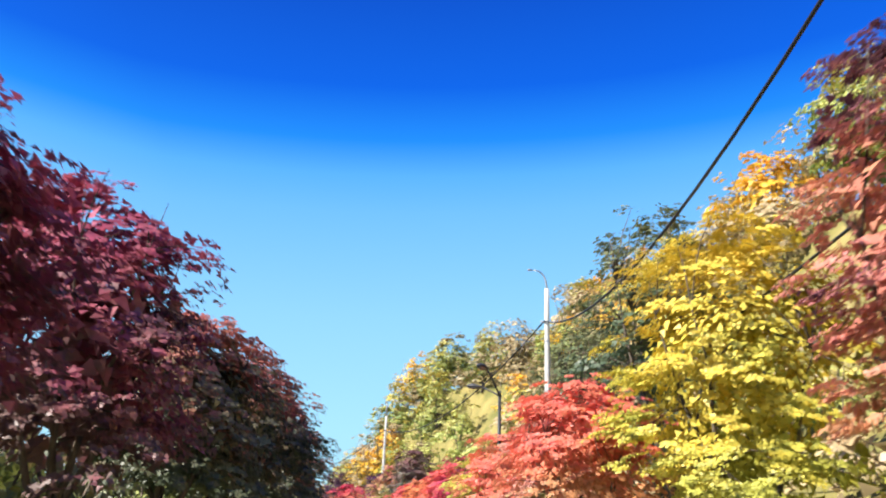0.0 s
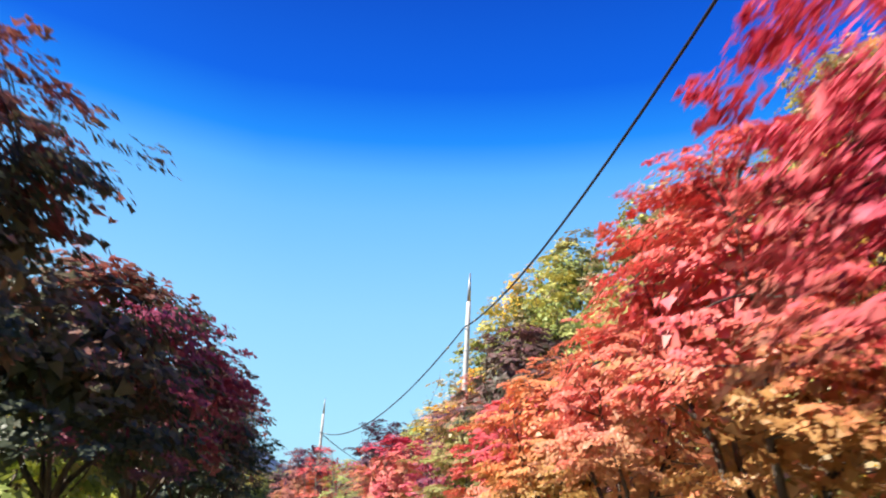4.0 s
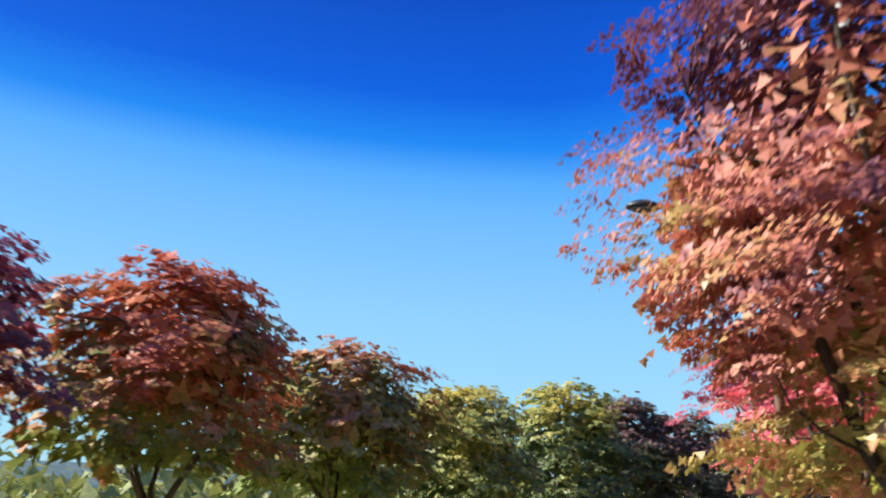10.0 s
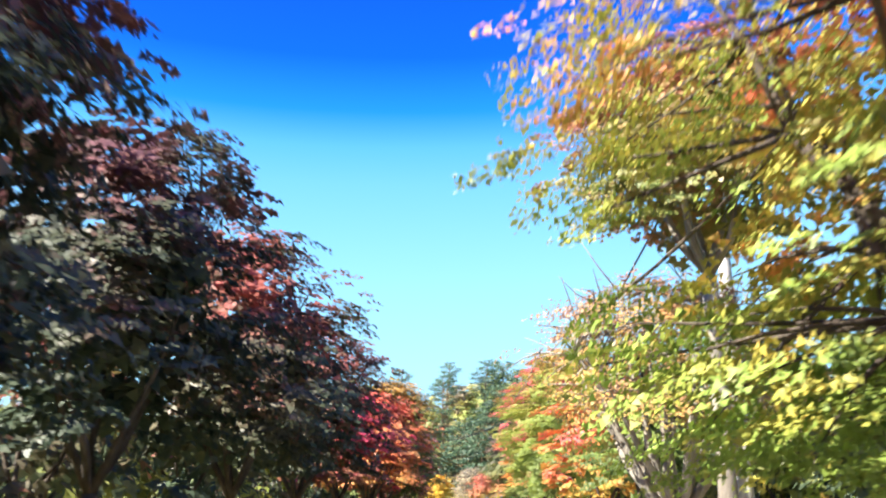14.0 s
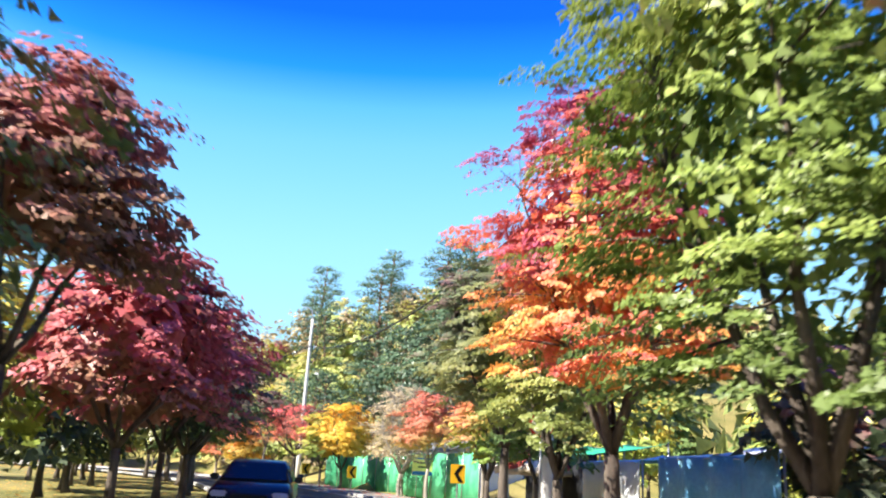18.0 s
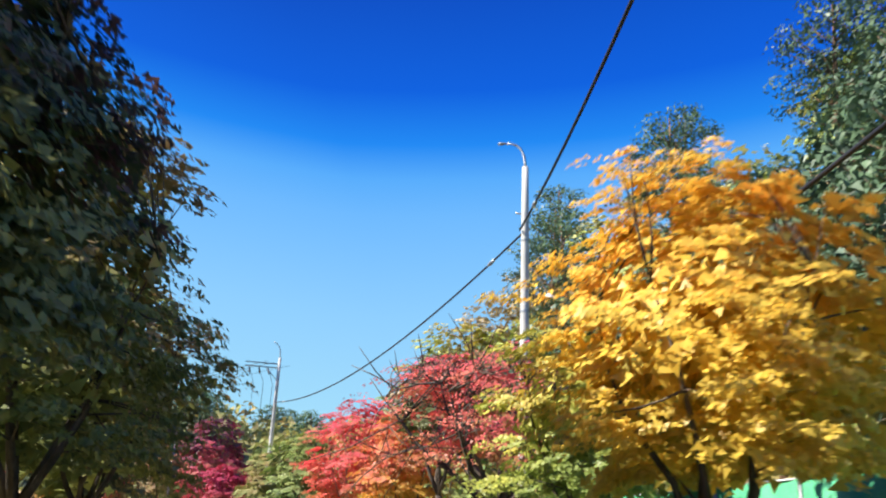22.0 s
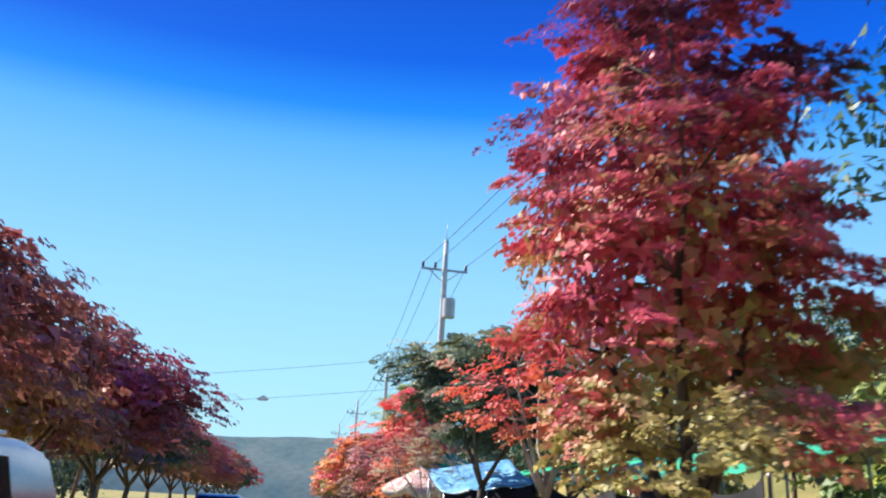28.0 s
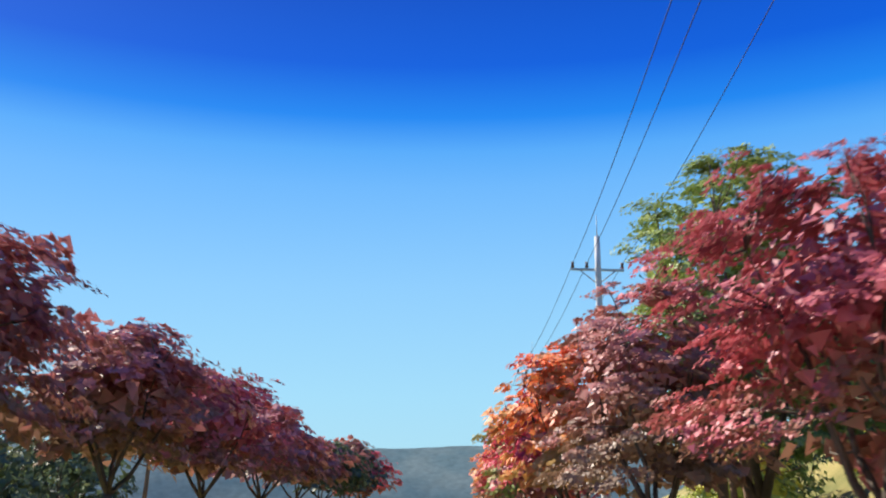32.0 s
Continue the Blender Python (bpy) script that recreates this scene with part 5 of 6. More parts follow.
# ---- fences, stalls, canopies ----
GREENNET = grainy("green netting", (0.05, 0.36, 0.17), (0.13, 0.52, 0.27), 1.2, 30.0, 0.7, 0.3)
GREENTARP = grainy("green tarpaulin", (0.03, 0.40, 0.20), (0.06, 0.52, 0.28), 0.9, 16.0, 0.45, 0.4)
BLUETARP = grainy("blue tarpaulin", (0.10, 0.34, 0.62), (0.24, 0.50, 0.74), 0.8, 12.0, 0.4, 0.4)
BLACKNET = grainy("black shade cloth", (0.008, 0.009, 0.012), (0.02, 0.022, 0.028), 3.0, 80.0, 0.9, 0.3)
WHITETARP = grainy("white tarpaulin", (0.62, 0.64, 0.66), (0.8, 0.8, 0.8), 1.2, 16.0, 0.5, 0.4)
PINKCLOTH = grainy("faded pink flowered cloth", (0.58, 0.24, 0.22), (0.82, 0.66, 0.56), 4.5, 22.0, 0.85, 0.4)
VALANCE = grainy("greyish beige cloth", (0.46, 0.40, 0.33), (0.60, 0.53, 0.44), 3.0, 40.0, 0.85, 0.3)
PALEBLUE = plain("pale blue patch", (0.36, 0.50, 0.58), 0.6)
REDCLOTH = plain("red stripe cloth", (0.55, 0.09, 0.07), 0.8)
CREAM = plain("cream cloth", (0.74, 0.66, 0.54), 0.85)
WALLWHITE = grainy("white render", (0.60, 0.61, 0.62), (0.75, 0.75, 0.74), 0.8, 40.0, 0.9, 0.2)
ROOFGREY = grainy("grey sheet roof", (0.20, 0.21, 0.22), (0.34, 0.35, 0.36), 0.8, 20.0, 0.6, 0.3)
YELLOW = plain("yellow sign paint", (0.85, 0.48, 0.02), 0.4)
BLACK = plain("black sign paint", (0.012, 0.012, 0.013), 0.45)
WHITE = plain("white sign paint", (0.8, 0.8, 0.79), 0.35)
RED = plain("red sign paint", (0.6, 0.03, 0.03), 0.4)
BLUE = plain("blue sign paint", (0.03, 0.16, 0.5), 0.4)


def slab(verts, faces, thick):
    """A thin sheet with thickness, from a grid of places."""
    v = [Vector(p) for p in verts]
    n = len(v)
    allv = v + [p - Vector((0, 0, thick)) for p in v]
    allf = list(faces) + [tuple(i + n for i in f[::-1]) for f in faces]
    edges = {}
    for f in faces:
        for a, b in zip(f, f[1:] + f[:1]):
            edges[(a, b)] = 1
    for (a, b) in edges:
        if (b, a) not in edges:
            allf.append((b, a, a + n, b + n))
    return allv, allf


def cloth(name, s0, s1, d0, d1, z0, z1, mat, parent, sag=0.12, bays=4, label="", seed=1):
    """A canopy between two lines along the road, sagging between its posts. z0 along d0, z1 along d1."""
    rng = random.Random(seed)
    nu, nv = bays * 6, 7
    verts = []
    for i in range(nu + 1):
        for j in range(nv + 1):
            u, w = i / nu, j / nv
            x, y, _ = beside(s0 + (s1 - s0) * u, d0 + (d1 - d0) * w)
            dip = sag * (abs(math.sin(math.pi * u * bays)) * (0.35 + 0.65 * abs(2 * w - 1)) + 0.6 * math.sin(math.pi * w))
            verts.append((x, y, z0 + (z1 - z0) * w - dip + rng.uniform(-0.018, 0.018)))
    faces = [(i*(nv+1)+j, (i+1)*(nv+1)+j, (i+1)*(nv+1)+j+1, i*(nv+1)+j+1) for i in range(nu) for j in range(nv)]
    v, f = slab(verts, faces, 0.012)
    x, y, _ = beside(s0, d0)
    ob = part(name, mesh_of(name, v, f, mat, True), None, None, label)
    ob.parent = parent
    ob.matrix_parent_inverse = parent.matrix_world.inverted()
    return ob


def curtain(name, s0, s1, d, z0, z1, mat, parent, wave=0.12, scallop=0.0, label=""):
    """A hanging sheet along the road from height z1 down to z0."""
    n = max(8, int((s1 - s0) * 5))
    verts = []
    for i in range(n + 1):
        u = i / n
        x, y, _ = beside(s0 + (s1 - s0) * u, d + wave * math.sin(u * n * 0.9))
        lift = scallop * abs(math.sin(u * n * 0.33))
        verts += [(x, y, z0), (x, y, z0 * 0.5 + z1 * 0.5), (x, y, z1 - lift)]
    faces = [(3*i+k, 3*i+3+k, 3*i+4+k, 3*i+1+k) for i in range(n) for k in (0, 1)]
    me = mesh_of(name, verts, faces, mat, True)
    ob = part(name, me, None, None, label)
    ob.parent = parent
    ob.matrix_parent_inverse = parent.matrix_world.inverted()
    mod = ob.modifiers.new("thickness", "SOLIDIFY")
    mod.thickness = 0.02
    return ob


def post_at(parent, s, d, h, r=0.03, mat=None, name="post"):
    x, y, _ = beside(s, d)
    ob = part(name, tubes(name, [(np.array([(x, y, 0), (x, y, h * 0.5), (x, y, h)]), (r, r, r))], mat or STEEL, 8), None)
    ob.parent = parent
    ob.matrix_parent_inverse = parent.matrix_world.inverted()


def stall(s0, s1, d0, d1, z0, z1, roof, label, front=None, bays=3, seed=1, scallop=0.0):
    x, y, a = beside((s0 + s1) / 2, (d0 + d1) / 2)
    root = empty("market_stall", x, y, 0, a)
    bpy.context.view_layer.update()
    cloth("canopy", s0, s1, d0, d1, z0, z1, roof, root, bays=bays, seed=seed)
    for i in range(bays + 1):
        s = s0 + 0.05 + (s1 - s0 - 0.1) * i / bays
        post_at(root, s, d0 + 0.05, z0 - 0.02)
        post_at(root, s, d1 - 0.05, z1 - 0.02)
    if front:
        curtain("front_curtain", s0, s1, d0 - 0.06, 0.25, z0 - 0.05, front, root, scallop=scallop)
    bm = bmesh.new()
    xx, yy, aa = beside((s0 + s1) / 2, d0 + 0.6)
    box(bm, 0, 0, 0.42, 0.7, (s1 - s0) * 0.8, 0.84, bevel=0.02)
    tb = part("counter", bm, WHITETARP, root)
    tb.matrix_local = pose(-(d1 - d0) / 2 + 0.6, 0, 0)
    tagged(root, label, "stall", "roadside market stalls")
    return root


def umbrella(s, d, r, h, top, label, lean=6, ribs=8, rim=0.32, stripe=None):
    x, y, a = beside(s, d)
    root = empty("market_umbrella", x, y, 0.1, a + 12)
    part("pole", tubes("pole", [(np.array([(0, 0, 0), (0, 0, h * 0.5), (0, 0, h + 0.08)]), (0.025, 0.022, 0.018))], STEEL, 8), None, root)
    bm = bmesh.new()
    bmesh.ops.create_cone(bm, cap_ends=True, segments=16, radius1=0.28, radius2=0.2, depth=0.16, matrix=pose(0, 0, 0.08))
    part("foot", bm, CONCRETE, root)
    n, rings = ribs * 6, 7
    verts, faces = [(0, 0, h)], []
    for j in range(1, rings + 1):
        k = j / rings
        for i in range(n):
            t = 2 * math.pi * i / n
            dip = 0.11 * k * abs(math.sin(t * ribs / 2)) + 0.022 * k * math.sin(5.3 * t + 9 * k) + 0.016 * math.sin(11 * t - 14 * k)
            verts.append((math.cos(t) * r * k * (1 - 0.03 * abs(math.sin(t * ribs / 2))), math.sin(t) * r * k, h - 0.5 * r * (0.8 * k + 0.2 * k * k) - dip))
    faces += [(0, 1 + i, 1 + (i + 1) % n) for i in range(n)]
    for j in range(rings - 1):
        faces += [(1 + j*n + i, 1 + (j+1)*n + i, 1 + (j+1)*n + (i+1) % n, 1 + j*n + (i+1) % n) for i in range(n)]
    me = mesh_of("canopy", verts, faces, [top] + ([stripe] if stripe else []), True)
    if stripe:
        for k, p in enumerate(me.polygons):
            p.material_index = 1 if (k // 6) % 2 else 0
    ob = part("canopy", me, None, root, "faded cloth canopy")
    ob.modifiers.new("thickness", "SOLIDIFY").thickness = 0.008
    edge = [verts[1 + (rings - 1) * n + i] for i in range(n)]
    skirt = [(x_, y_, z_ - 0.005) for x_, y_, z_ in edge] + [(x_ * 0.985, y_ * 0.985, z_ - 0.19 - 0.04 * abs(math.sin(i * 0.8))) for i, (x_, y_, z_) in enumerate(edge)]
    sk = part("valance", mesh_of("valance", skirt, [(i, n + i, n + (i + 1) % n, (i + 1) % n) for i in range(n)], VALANCE, True), None, root, "greyish hanging cloth edge")
    sk.modifiers.new("thickness", "SOLIDIFY").thickness = 0.006
    for i in range(ribs):
        t = 2 * math.pi * i / ribs
        q = np.linspace(0, 1, 5)
        pts = np.stack([np.cos(t) * r * q, np.sin(t) * r * q, h - 0.03 - 0.5 * r * (0.8 * q + 0.2 * q * q)], 1)
        part("rib", tubes("rib", [(pts, np.full(5, 0.008))], STEEL, 4), None, root)
    tagged(root, label, "umbrella", "market umbrellas")
    return root


def cross_stall(s0, s1, d0, d1, z0, z1):
    """A stall whose blue roof slopes down towards the passing traffic."""
    x, y, a = beside((s0 + s1) / 2, (d0 + d1) / 2)
    root = empty("market_stall", x, y, 0, a)
    bpy.context.view_layer.update()
    back = root.matrix_world.inverted()

    def sheet(name, rows, mat, label=""):
        n_ = len(rows[0])
        v = [p for row in rows for p in row]
        f = [(i * n_ + j, i * n_ + j + 1, (i + 1) * n_ + j + 1, (i + 1) * n_ + j) for i in range(len(rows) - 1) for j in range(n_ - 1)]
        ob = part(name, mesh_of(name, v, f, mat, True), None, None, label)
        ob.parent, ob.matrix_parent_inverse = root, back
        ob.modifiers.new("thickness", "SOLIDIFY").thickness = 0.012
        return ob

    rng = random.Random(5)
    roof, front = [], []
    for i in range(9):
        u = i / 8
        row = []
        for j in range(17):
            w = j / 16
            px, py, _ = beside(s0 + (s1 - s0) * u - 2.0 * w, d0 + (d1 - d0) * w)
            dip = 0.10 * abs(math.sin(math.pi * w * 3)) * (1 - u) + 0.09 * math.sin(math.pi * u)
            row.append((px, py, z0 + (z1 - z0) * u + 0.36 * w - dip + rng.uniform(-0.015, 0.015)))
        roof.append(row)
    sheet("canopy", roof, BLUETARP, "sloping faded blue tarpaulin")
    for k in (0, 1, 2):
        row = []
        for j in range(25):
            w = j / 24
            px, py, _ = beside(s0 + 0.04 - 2.0 * w + 0.03 * math.sin(j * 1.7), d0 + 0.05 + (d1 - d0 - 0.1) * w)
            row.append((px, py, 0.25 + (z0 - 0.02 + 0.36 * w - 0.10 * abs(math.sin(math.pi * w * 3)) - 0.25) * k / 2))
        front.append(row)
    sheet("front_curtain", front, BLACKNET, "black shade-cloth curtain")
    pa = []
    for i in range(2):
        row = []
        for j in range(2):
            px, py, _ = beside(s0 + 1.3 + 0.4 * i - 2.0 * (1.3 + 0.3 * j) / (d1 - d0), d0 + 1.3 + 0.3 * j)
            u, w = (1.3 + 0.4 * i) / (s1 - s0), (1.3 + 0.3 * j) / (d1 - d0)
            row.append((px, py, z0 + (z1 - z0) * u + 0.36 * w + 0.01))
        pa.append(row)
    sheet("patch", pa, PALEBLUE, "white patch on the tarpaulin")
    for s in (s0 + 0.08, s1 - 0.08):
        for d in (d0 + 0.06, (d0 + d1) / 2, d1 - 0.06):
            u, w = (s - s0) / (s1 - s0), (d - d0) / (d1 - d0)
            post_at(root, s - 2.0 * w, d, z0 + (z1 - z0) * u + 0.36 * w - 0.1)
    tagged(root, "market stall under a sloping blue tarpaulin with black curtain", "stall", "roadside market stalls")


# the market beside the maples in the last bend
stall(296.0, 308.6, 5.4, 8.8, 2.2, 3.15, GREENTARP, "long market stall under a green tarpaulin roof", BLACKNET, bays=5, seed=4, scallop=0.35)
cross_stall(308.9, 311.8, 3.15, 5.3, 1.85, 2.55)
stall(313.0, 322.0, 5.4, 8.8, 2.4, 3.2, GREENTARP, "market stall with a bright green tarpaulin roof", None, bays=3, seed=6)
stall(286.5, 294.5, 6.2, 9.0, 2.0, 2.6, GREENTARP, "market stall with a sagging green tarpaulin roof", None, bays=3, seed=8)
umbrella(315.4, 3.55, 1.42, 2.65, PINKCLOTH, "faded pink flowered market umbrella beside the stalls")
umbrella(319.0, 5.3, 2.0, 3.5, GREENTARP, "green market umbrella in front of the stalls")
umbrella(217.5, 6.2, 1.5, 2.4, REDCLOTH, "red and cream striped umbrella at the market", stripe=CREAM)

# the stalls and the green fence before the pine hill
stall(203.0, 208.5, 6.8, 9.6, 2.1, 2.5, WHITETARP, "white tarpaulin stall behind the trees", BLUETARP, bays=2, seed=11)
stall(209.5, 213.5, 6.6, 9.2, 2.0, 2.3, BLUETARP, "blue and white tarpaulin stall behind the trees", WHITETARP, bays=2, seed=12)
stall(214.5, 221.0, 7.4, 10.0, 2.3, 2.8, GREENTARP, "green tarpaulin stall behind the trees", BLACKNET, bays=2, seed=13)


def net_fence(s0, s1, d, h, bay=2.2):
    x, y, a = beside((s0 + s1) / 2, d)
    root = empty("net_fence", x, y, 0, a)
    bpy.context.view_layer.update()
    n = int((s1 - s0) / bay)
    for i in range(n + 1):
        post_at(root, s0 + bay * i, d, h + 0.08, 0.028)
    for i in range(n):
        curtain("net_panel", s0 + bay * i + 0.05, s0 + bay * (i + 1) - 0.05, d, 0.06, h, GREENNET, root, wave=0.03)
        xa, ya, _ = beside(s0 + bay * i, d)
        xb, yb, _ = beside(s0 + bay * (i + 1), d)
        r_ = part("rail", tubes("rail", [(np.array([(xa, ya, h), (xb, yb, h)]), (0.018, 0.018))], STEEL, 6), None)
        r_.parent, r_.matrix_parent_inverse = root, root.matrix_world.inverted()
    tagged(root, "green netting fence on steel posts behind the trees", "fence")


net_fence(221.5, 246.0, 5.4, 2.25)


def small_house(s, d, w, l, h):
    x, y, a = beside(s, d)
    root = empty("house", x, y, 0, a)
    bm = bmesh.new()
    box(bm, 0, 0, h / 2, w, l, h)
    part("wall", bm, WALLWHITE, root)
    bm = bmesh.new()
    for sx_ in (-1, 1):
        q = [bm.verts.new(p) for p in ((sx_ * (w / 2 + 0.45), -l / 2 - 0.4, h - 0.05), (sx_ * (w / 2 + 0.45), l / 2 + 0.4, h - 0.05), (0, l / 2 + 0.4, h + 0.95), (0, -l / 2 - 0.4, h + 0.95))]
        bm.faces.new(q if sx_ > 0 else q[::-1])
    bmesh.ops.solidify(bm, geom=bm.faces[:], thickness=0.1)
    part("roof", bm, ROOFGREY, root, "grey sheet-metal roof")
    for sy in (-1, 1):
        bm = bmesh.new()
        q = [bm.verts.new(p) for p in ((-w / 2, sy * l / 2, h), (w / 2, sy * l / 2, h), (0, sy * l / 2, h + 0.85))]
        bm.faces.new(q)
        bmesh.ops.solidify(bm, geom=bm.faces[:], thickness=0.1)
        part("gable", bm, WALLWHITE, root)
    for yy in (-l * 0.28, l * 0.22):
        bm = bmesh.new()
        box(bm, -w / 2 - 0.02, yy, h * 0.58, 0.08, 1.3, 1.0, bevel=0.01)
        wf = part("window", bm, WHITE, root, "white window frame")
        for k in (-0.31, 0.31):
            bm = bmesh.new()
            box(bm, -w / 2 - 0.05, yy + k, h * 0.58, 0.04, 0.54, 0.84)
            part("pane", bm, plain("dark window glass", (0.03, 0.04, 0.05), 0.08, spec=0.6), wf)
    bm = bmesh.new()
    box(bm, -w / 2 - 0.03, -l * 0.02, 1.0, 0.08, 0.9, 2.0, bevel=0.015)
    part("door", bm, STEEL, root)
    tagged(root, "low white house with a grey sheet roof", "house")


small_house(234.5, 9.6, 4.6, 8.0, 2.5)


# ---- signs ----
def sign_post(name, s, d, h, turn, label, category):
    x, y, a = beside(s, d)
    root = empty(name, x, y, 0.1, a + turn)
    part("post", tubes("post", [(np.array([(0, 0.03, 0), (0, 0.03, h)]), (0.03, 0.03))], STEEL, 8), None, root)
    tagged(root, label, category)
    return root


def chevron(s, d, z, back=True):
    """A yellow board with a black arrow that points left, facing oncoming traffic."""
    root = sign_post("chevron_sign", s, d, z + 0.3, 0, "yellow bend sign with a black chevron", "sign")
    root["group"] = "bend signs"
    bm = bmesh.new()
    box(bm, 0, 0, z, 0.55, 0.03, 0.68, bevel=0.008)
    part("board", bm, YELLOW, root)
    bm = bmesh.new()
    for p in (((-0.16, 0), (0.05, 0.30), (0.22, 0.30), (0.01, 0)), ((-0.16, 0), (0.01, 0), (0.22, -0.30), (0.05, -0.30))):
        bm.faces.new([bm.verts.new((a, -0.020, z + b)) for a, b in p])
    bmesh.ops.solidify(bm, geom=bm.faces[:], thickness=0.004)
    part("arrow", bm, BLACK, root, "black chevron")


chevron(218.2, 3.5, 1.25)
chevron(235.4, 3.4, 1.0)
chevron(244.0, 3.3, 1.0)
chevron(281.7, 3.3, 1.35)


def warning_sign(s, d, z):
    """A yellow triangle with a red rim and a black bend arrow."""
    root = sign_post("warning_sign", s, d, z + 0.2, 8, "yellow triangular bend warning sign with a red rim", "sign")
    for nm, k, dep, mt in (("plate", 0.40, 0.0, WHITE), ("rim", 0.378, 0.004, RED), ("face", 0.245, 0.008, YELLOW)):
        bm = bmesh.new()
        bm.faces.new([bm.verts.new((math.sin(radians(an)) * k, -0.01 - dep, z - 0.02 + math.cos(radians(an)) * k)) for an in (0, 10, 110, 120, 130, 230, 240, 250, 350)])
        bmesh.ops.solidify(bm, geom=bm.faces[:], thickness=0.004)
        part(nm, bm, mt, root)
    bm = bmesh.new()
    for shape in (((0.045, -0.09), (0.0, -0.09), (0.0, 0.0), (0.045, 0.04)), ((0.045, 0.04), (0.0, 0.0), (-0.02, 0.0), (-0.02, 0.04)), ((-0.02, 0.06), (-0.02, -0.03), (-0.08, 0.015))):
        bm.faces.new([bm.verts.new((a, -0.026, z + c)) for a, c in shape])
    bmesh.ops.solidify(bm, geom=bm.faces[:], thickness=0.004)
    part("arrow", bm, BLACK, root, "black bend arrow")


warning_sign(180.0, 2.8, 2.35)


def speed_sign(s, d, z):
    root = sign_post("speed_sign", s, d, z + 0.35, 0, "round white speed sign with a red rim", "sign")
    for nm, rr, th, mt in (("rim", 0.31, 0.03, RED), ("face", 0.25, 0.036, WHITE)):
        bm = bmesh.new()
        bmesh.ops.create_cone(bm, cap_ends=True, segments=36, radius1=rr, radius2=rr, depth=th, matrix=pose(0, -0.01, z, 90, 0, 0))
        part(nm, bm, mt, root)
    txt = bpy.data.curves.new("digits", "FONT")
    txt.body, txt.size, txt.extrude, txt.align_x, txt.align_y = "10", 0.3, 0.004, "CENTER", "CENTER"
    ob = new("digits", txt)
    ob.data.materials.append(BLACK)
    ob.parent = root
    ob.matrix_local = pose(0, -0.034, z, 90, 0, 0)
    ob["label"] = "black digits"


speed_sign(208.0, 3.4, 2.55)


def banner(s, d, z, w, h):
    root = sign_post("notice_board", s, d, z + h / 2, 0, "yellow notice board with a blue lower band", "sign")
    bm = bmesh.new()
    box(bm, 0, 0, z, w, 0.04, h, bevel=0.01)
    part("board", bm, plain("pale yellow board", (0.82, 0.74, 0.25), 0.5), root)
    bm = bmesh.new()
    box(bm, 0, -0.024, z - h * 0.38, w * 0.96, 0.01, h * 0.18)
    part("band", bm, BLUE, root, "blue band")
    for k in range(3):
        bm = bmesh.new()
        box(bm, -w * 0.06, -0.024, z + h * (0.32 - 0.2 * k), w * (0.66 - 0.12 * k), 0.008, h * 0.07)
        part("text_bar", bm, BLACK if k else BLUE, root)


banner(228.0, 5.0, 1.55, 1.3, 1.0)
BOX_BLUE = beside(286.3, 4.1)
root = empty("utility_cabinet", BOX_BLUE[0], BOX_BLUE[1], 0.1, BOX_BLUE[2])
bm = bmesh.new()
box(bm, 0, 0, 0.95, 0.6, 0.5, 1.9, bevel=0.03)
part("body", bm, BLUE, root)
bm = bmesh.new()
box(bm, -0.31, 0, 1.0, 0.02, 0.4, 1.5, bevel=0.005)
part("door", bm, BLUE, root)
tagged(root, "tall blue metal cabinet beside the lamp", "cabinet")


# ---- cars of the opposite lane ----
GLASS = plain("tinted car glass", (0.02, 0.026, 0.032), 0.05, spec=0.9)
TYRE = plain("black tyre", (0.02, 0.02, 0.02), 0.85)
RIM = plain("alloy rim", (0.5, 0.5, 0.52), 0.3, 0.9)
LAMPGLASS = plain("headlamp glass", (0.75, 0.77, 0.8), 0.1, spec=0.8)
TAIL = plain("red tail lamp", (0.5, 0.02, 0.02), 0.15, spec=0.8)


def hull(profile, width, tuck, mat, name):
    """A body pressed from a side outline; tuck narrows it towards the top."""
    zs = [p[1] for p in profile]
    lo_, hi_ = min(zs), max(zs)
    bm = bmesh.new()
    rows = []
    for k in (-1, -0.86, 0.86, 1):
        ring = []
        for y, z in profile:
            f = (z - lo_) / (hi_ - lo_)
            w = width / 2 * (1 - tuck * f ** 1.6)
            inset = 0.04 if abs(k) == 1 else 0.0
            ring.append(bm.verts.new((k * w, y * (1 - inset * 0.2), z - inset * 0.6 * f)))
        rows.append(ring)
    n = len(profile)
    for a, b in zip(rows, rows[1:]):
        for i in range(n):
            bm.faces.new((a[i], a[(i + 1) % n], b[(i + 1) % n], b[i]))
    bm.faces.new(rows[0][::-1])
    bm.faces.new(rows[-1])
    bmesh.ops.recalc_face_normals(bm, faces=bm.faces[:])
    bmesh.ops.bevel(bm, geom=[e for e in bm.edges if e.calc_face_angle(0) > 0.5], offset=0.035, segments=2, affect="EDGES")
    for f in bm.faces:
        f.smooth = True
    return bm


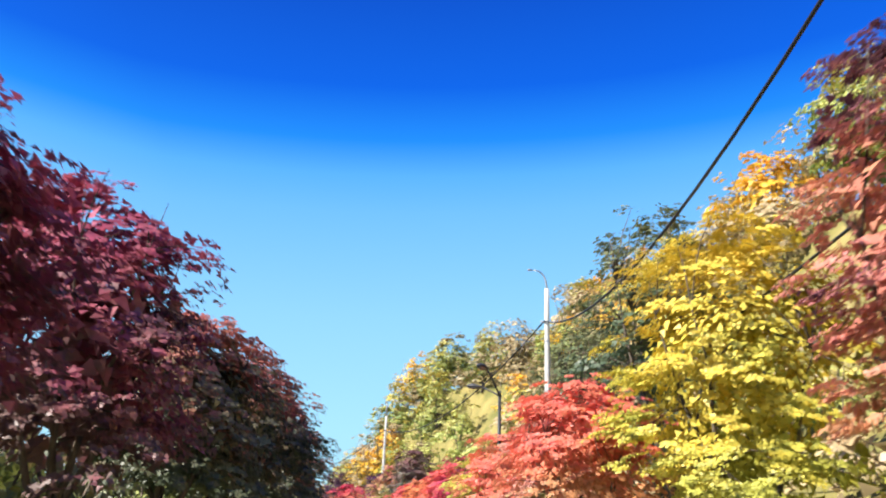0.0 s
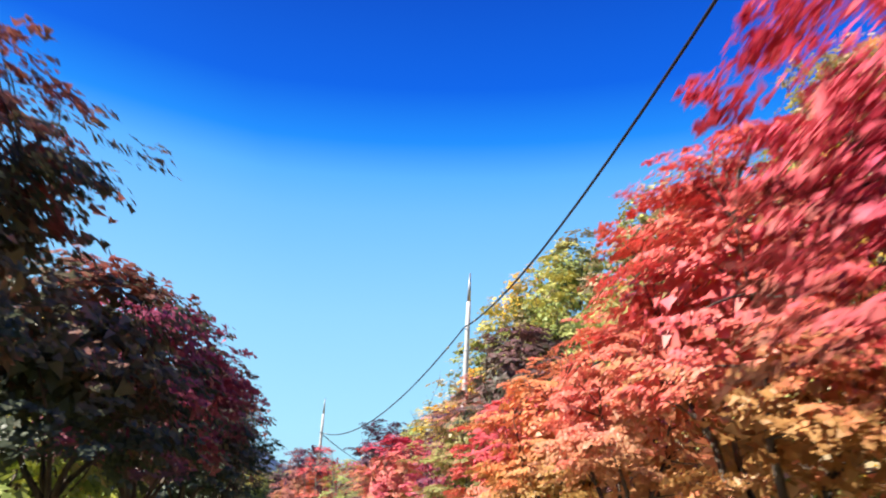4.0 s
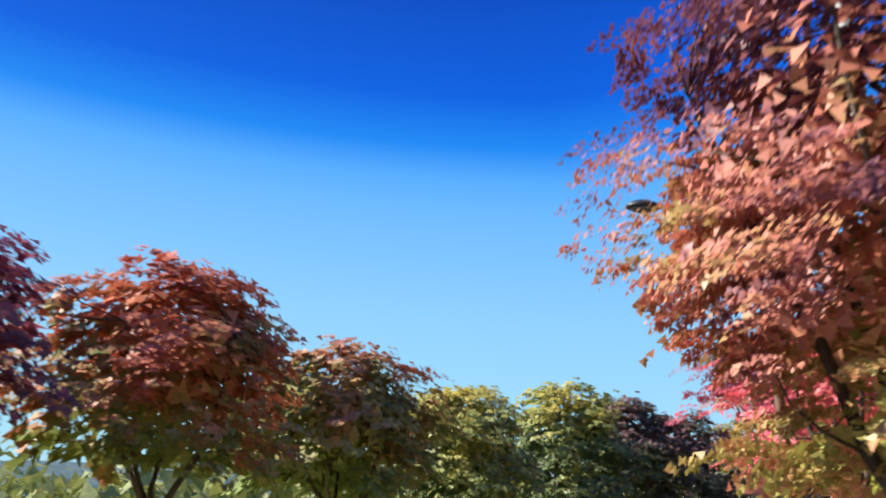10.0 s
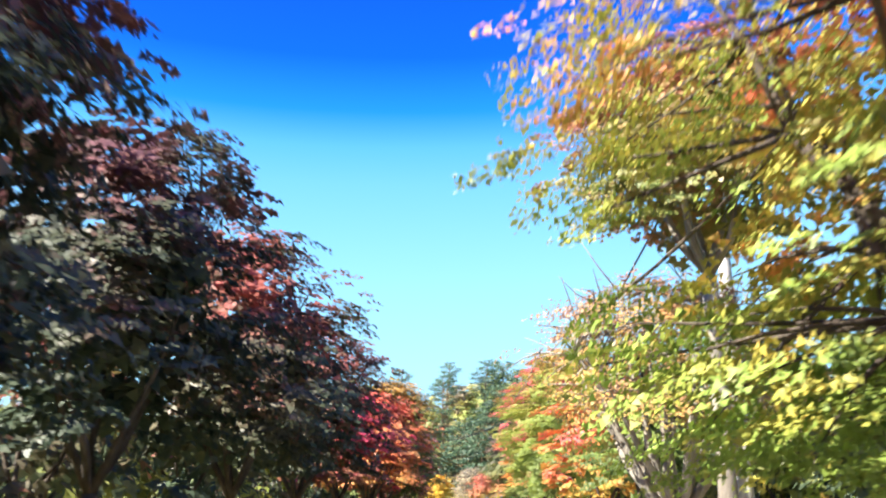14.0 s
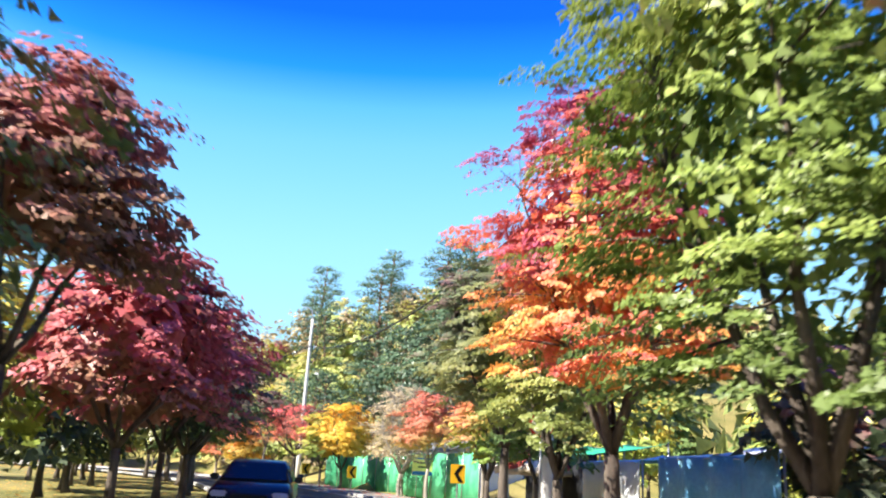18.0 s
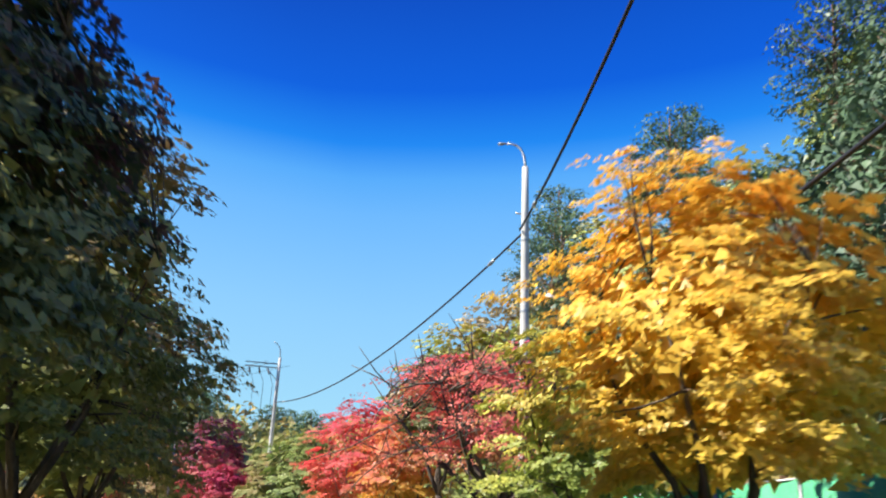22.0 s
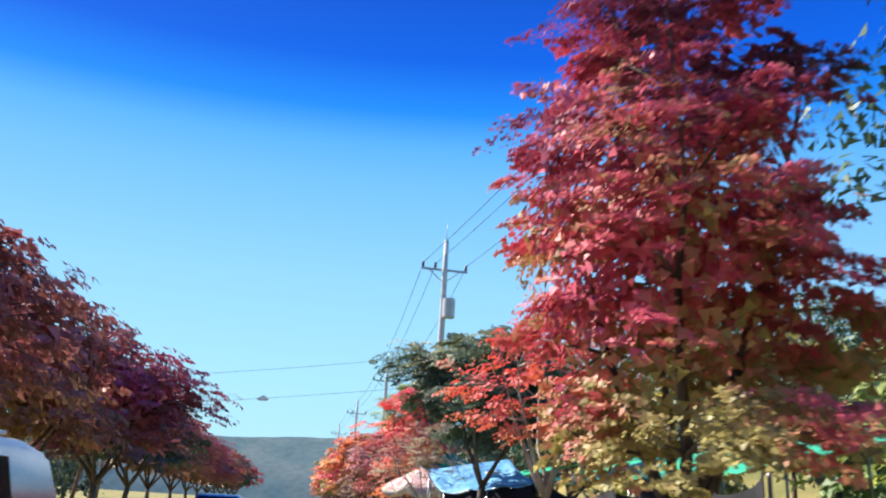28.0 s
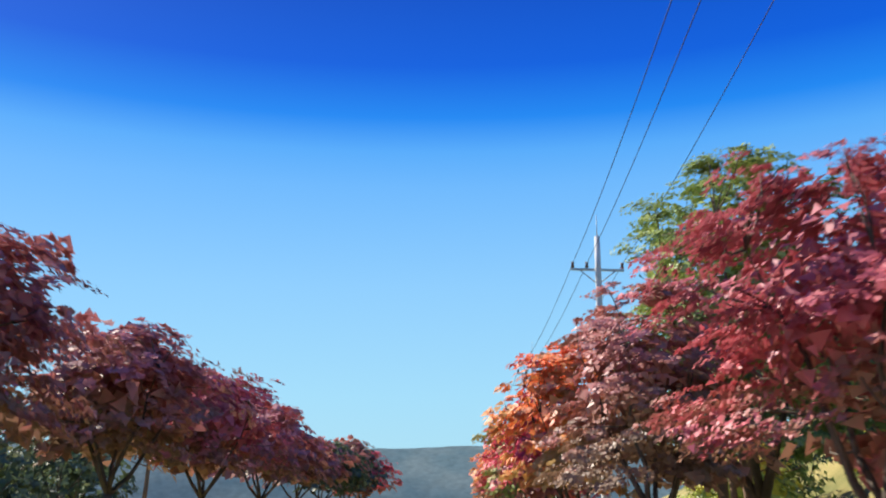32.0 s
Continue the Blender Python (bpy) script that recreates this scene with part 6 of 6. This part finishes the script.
def car(s, d, tone, kind, label):
    """kind: 'sedan' or 'van'. It drives towards the camera."""
    x, y, a = beside(s, d)
    root = empty("car", x, y, 0.0, a + 180)
    paint = plain(label.split()[0] + " car paint", tone, 0.22, 0.25, 0.6)
    tall = kind == "van"
    top = 1.72 if tall else 1.45
    low = [(-2.25, 0.28), (2.2, 0.26), (2.28, 0.55), (2.2, 0.78), (1.25, 0.95), (-1.6, 1.0), (-2.2, 0.95), (-2.3, 0.6)]
    if tall:
        low = [(-2.3, 0.28), (2.2, 0.26), (2.3, 0.55), (2.22, 0.9), (1.5, 1.08), (-1.9, 1.12), (-2.3, 1.1), (-2.36, 0.6)]
    part("body", hull(low, 1.84, 0.06, paint, "body"), paint, root)
    cab = [(1.15, 0.93), (0.35, top - 0.06), (0.0, top), (-1.0, top), (-1.35, top - 0.08), (-2.0, 0.97)]
    if tall:
        cab = [(1.4, 1.05), (0.75, top - 0.06), (0.4, top), (-1.7, top), (-2.1, top - 0.08), (-2.3, 1.08)]
    part("cabin", hull(cab, 1.68, 0.22, paint, "cabin"), paint, root)
    f0, f1 = cab[0], cab[1]
    b0, b1 = cab[-1], cab[-2]
    for nm, p, q in (("windscreen", f0, f1), ("rear_window", b0, b1)):
        sg = 1 if nm == "windscreen" else -1
        bm = bmesh.new()
        v = []
        for k, t in ((-0.72, 0.12), (0.72, 0.12), (0.6, 0.92), (-0.6, 0.92)):
            yy, zz = p[0] + (q[0] - p[0]) * t, p[1] + (q[1] - p[1]) * t
            v.append(bm.verts.new((k, yy + sg * 0.02, zz + 0.02)))
        bm.faces.new(v if sg < 0 else v[::-1])
        bmesh.ops.solidify(bm, geom=bm.faces[:], thickness=0.012)
        part(nm, bm, GLASS, root)
    for sx_ in (-1, 1):
        for y0, y1 in ((0.55, -0.28), (-0.36, -1.3)):
            bm = bmesh.new()
            zt, zm = top - 0.14, cab[0][1] + 0.06
            v = [bm.verts.new(p) for p in ((sx_ * 0.835, y0 + 0.1, zm), (sx_ * 0.835, y1, zm), (sx_ * 0.70, y1, zt), (sx_ * 0.70, y0 - 0.35, zt))]
            bm.faces.new(v if sx_ > 0 else v[::-1])
            bmesh.ops.solidify(bm, geom=bm.faces[:], thickness=0.012)
            part("side_window", bm, GLASS, root)
        bm = bmesh.new()
        box(bm, sx_ * 0.98, 0.72, 1.02 + (0.12 if tall else 0), 0.2, 0.1, 0.14, bevel=0.03)
        part("mirror", bm, paint, root)
        bm = bmesh.new()
        box(bm, sx_ * 0.66, 2.2, 0.68, 0.36, 0.12, 0.15, bevel=0.03)
        part("headlight", bm, LAMPGLASS, root)
        bm = bmesh.new()
        box(bm, sx_ * 0.72, -2.24, 0.84, 0.26, 0.08, 0.16, bevel=0.02)
        part("tail_light", bm, TAIL, root)
        for yy in (1.38, -1.36):
            wh = empty("wheel", 0, 0)
            wh.parent = root
            wh.matrix_world = pose(0, 0, 0)
            wh.matrix_local = pose(sx_ * 0.82, yy, 0.32, 0, 90, 0)
            bm = bmesh.new()
            bmesh.ops.create_cone(bm, cap_ends=True, segments=24, radius1=0.32, radius2=0.32, depth=0.2)
            bmesh.ops.bevel(bm, geom=[e for e in bm.edges if abs(e.verts[0].co.z - e.verts[1].co.z) < 0.01], offset=0.03, segments=2, affect="EDGES")
            part("tyre", bm, TYRE, wh)
            bm = bmesh.new()
            bmesh.ops.create_cone(bm, cap_ends=True, segments=20, radius1=0.2, radius2=0.2, depth=0.215)
            part("rim", bm, RIM, wh)
    bm = bmesh.new()
    box(bm, 0, 2.27, 0.62, 0.8, 0.05, 0.16, bevel=0.015)
    part("grille", bm, BLACK, root)
    bm = bmesh.new()
    box(bm, 0, 2.3, 0.42, 0.5, 0.02, 0.11)
    part("plate", bm, WHITE, root)
    if tall:
        for sx_ in (-0.55, 0.55):
            part("roof_rail", tubes("roof_rail", [(np.array([(sx_, 0.3, top + 0.03), (sx_, -1.5, top + 0.03)]), (0.018, 0.018))], STEEL, 6), None, root)
    tagged(root, label, "car", "cars in the opposite lane")


car(209.0, -3.4, (0.025, 0.028, 0.032), "sedan", "black sedan driving in the opposite lane")
car(215.5, -3.4, (0.05, 0.09, 0.16), "sedan", "navy sedan following in the opposite lane")
car(290.5, -3.3, (0.55, 0.57, 0.60), "van", "silver family van in the opposite lane")
car(313.5, -3.3, (0.30, 0.36, 0.42), "sedan", "grey-blue sedan in the opposite lane")
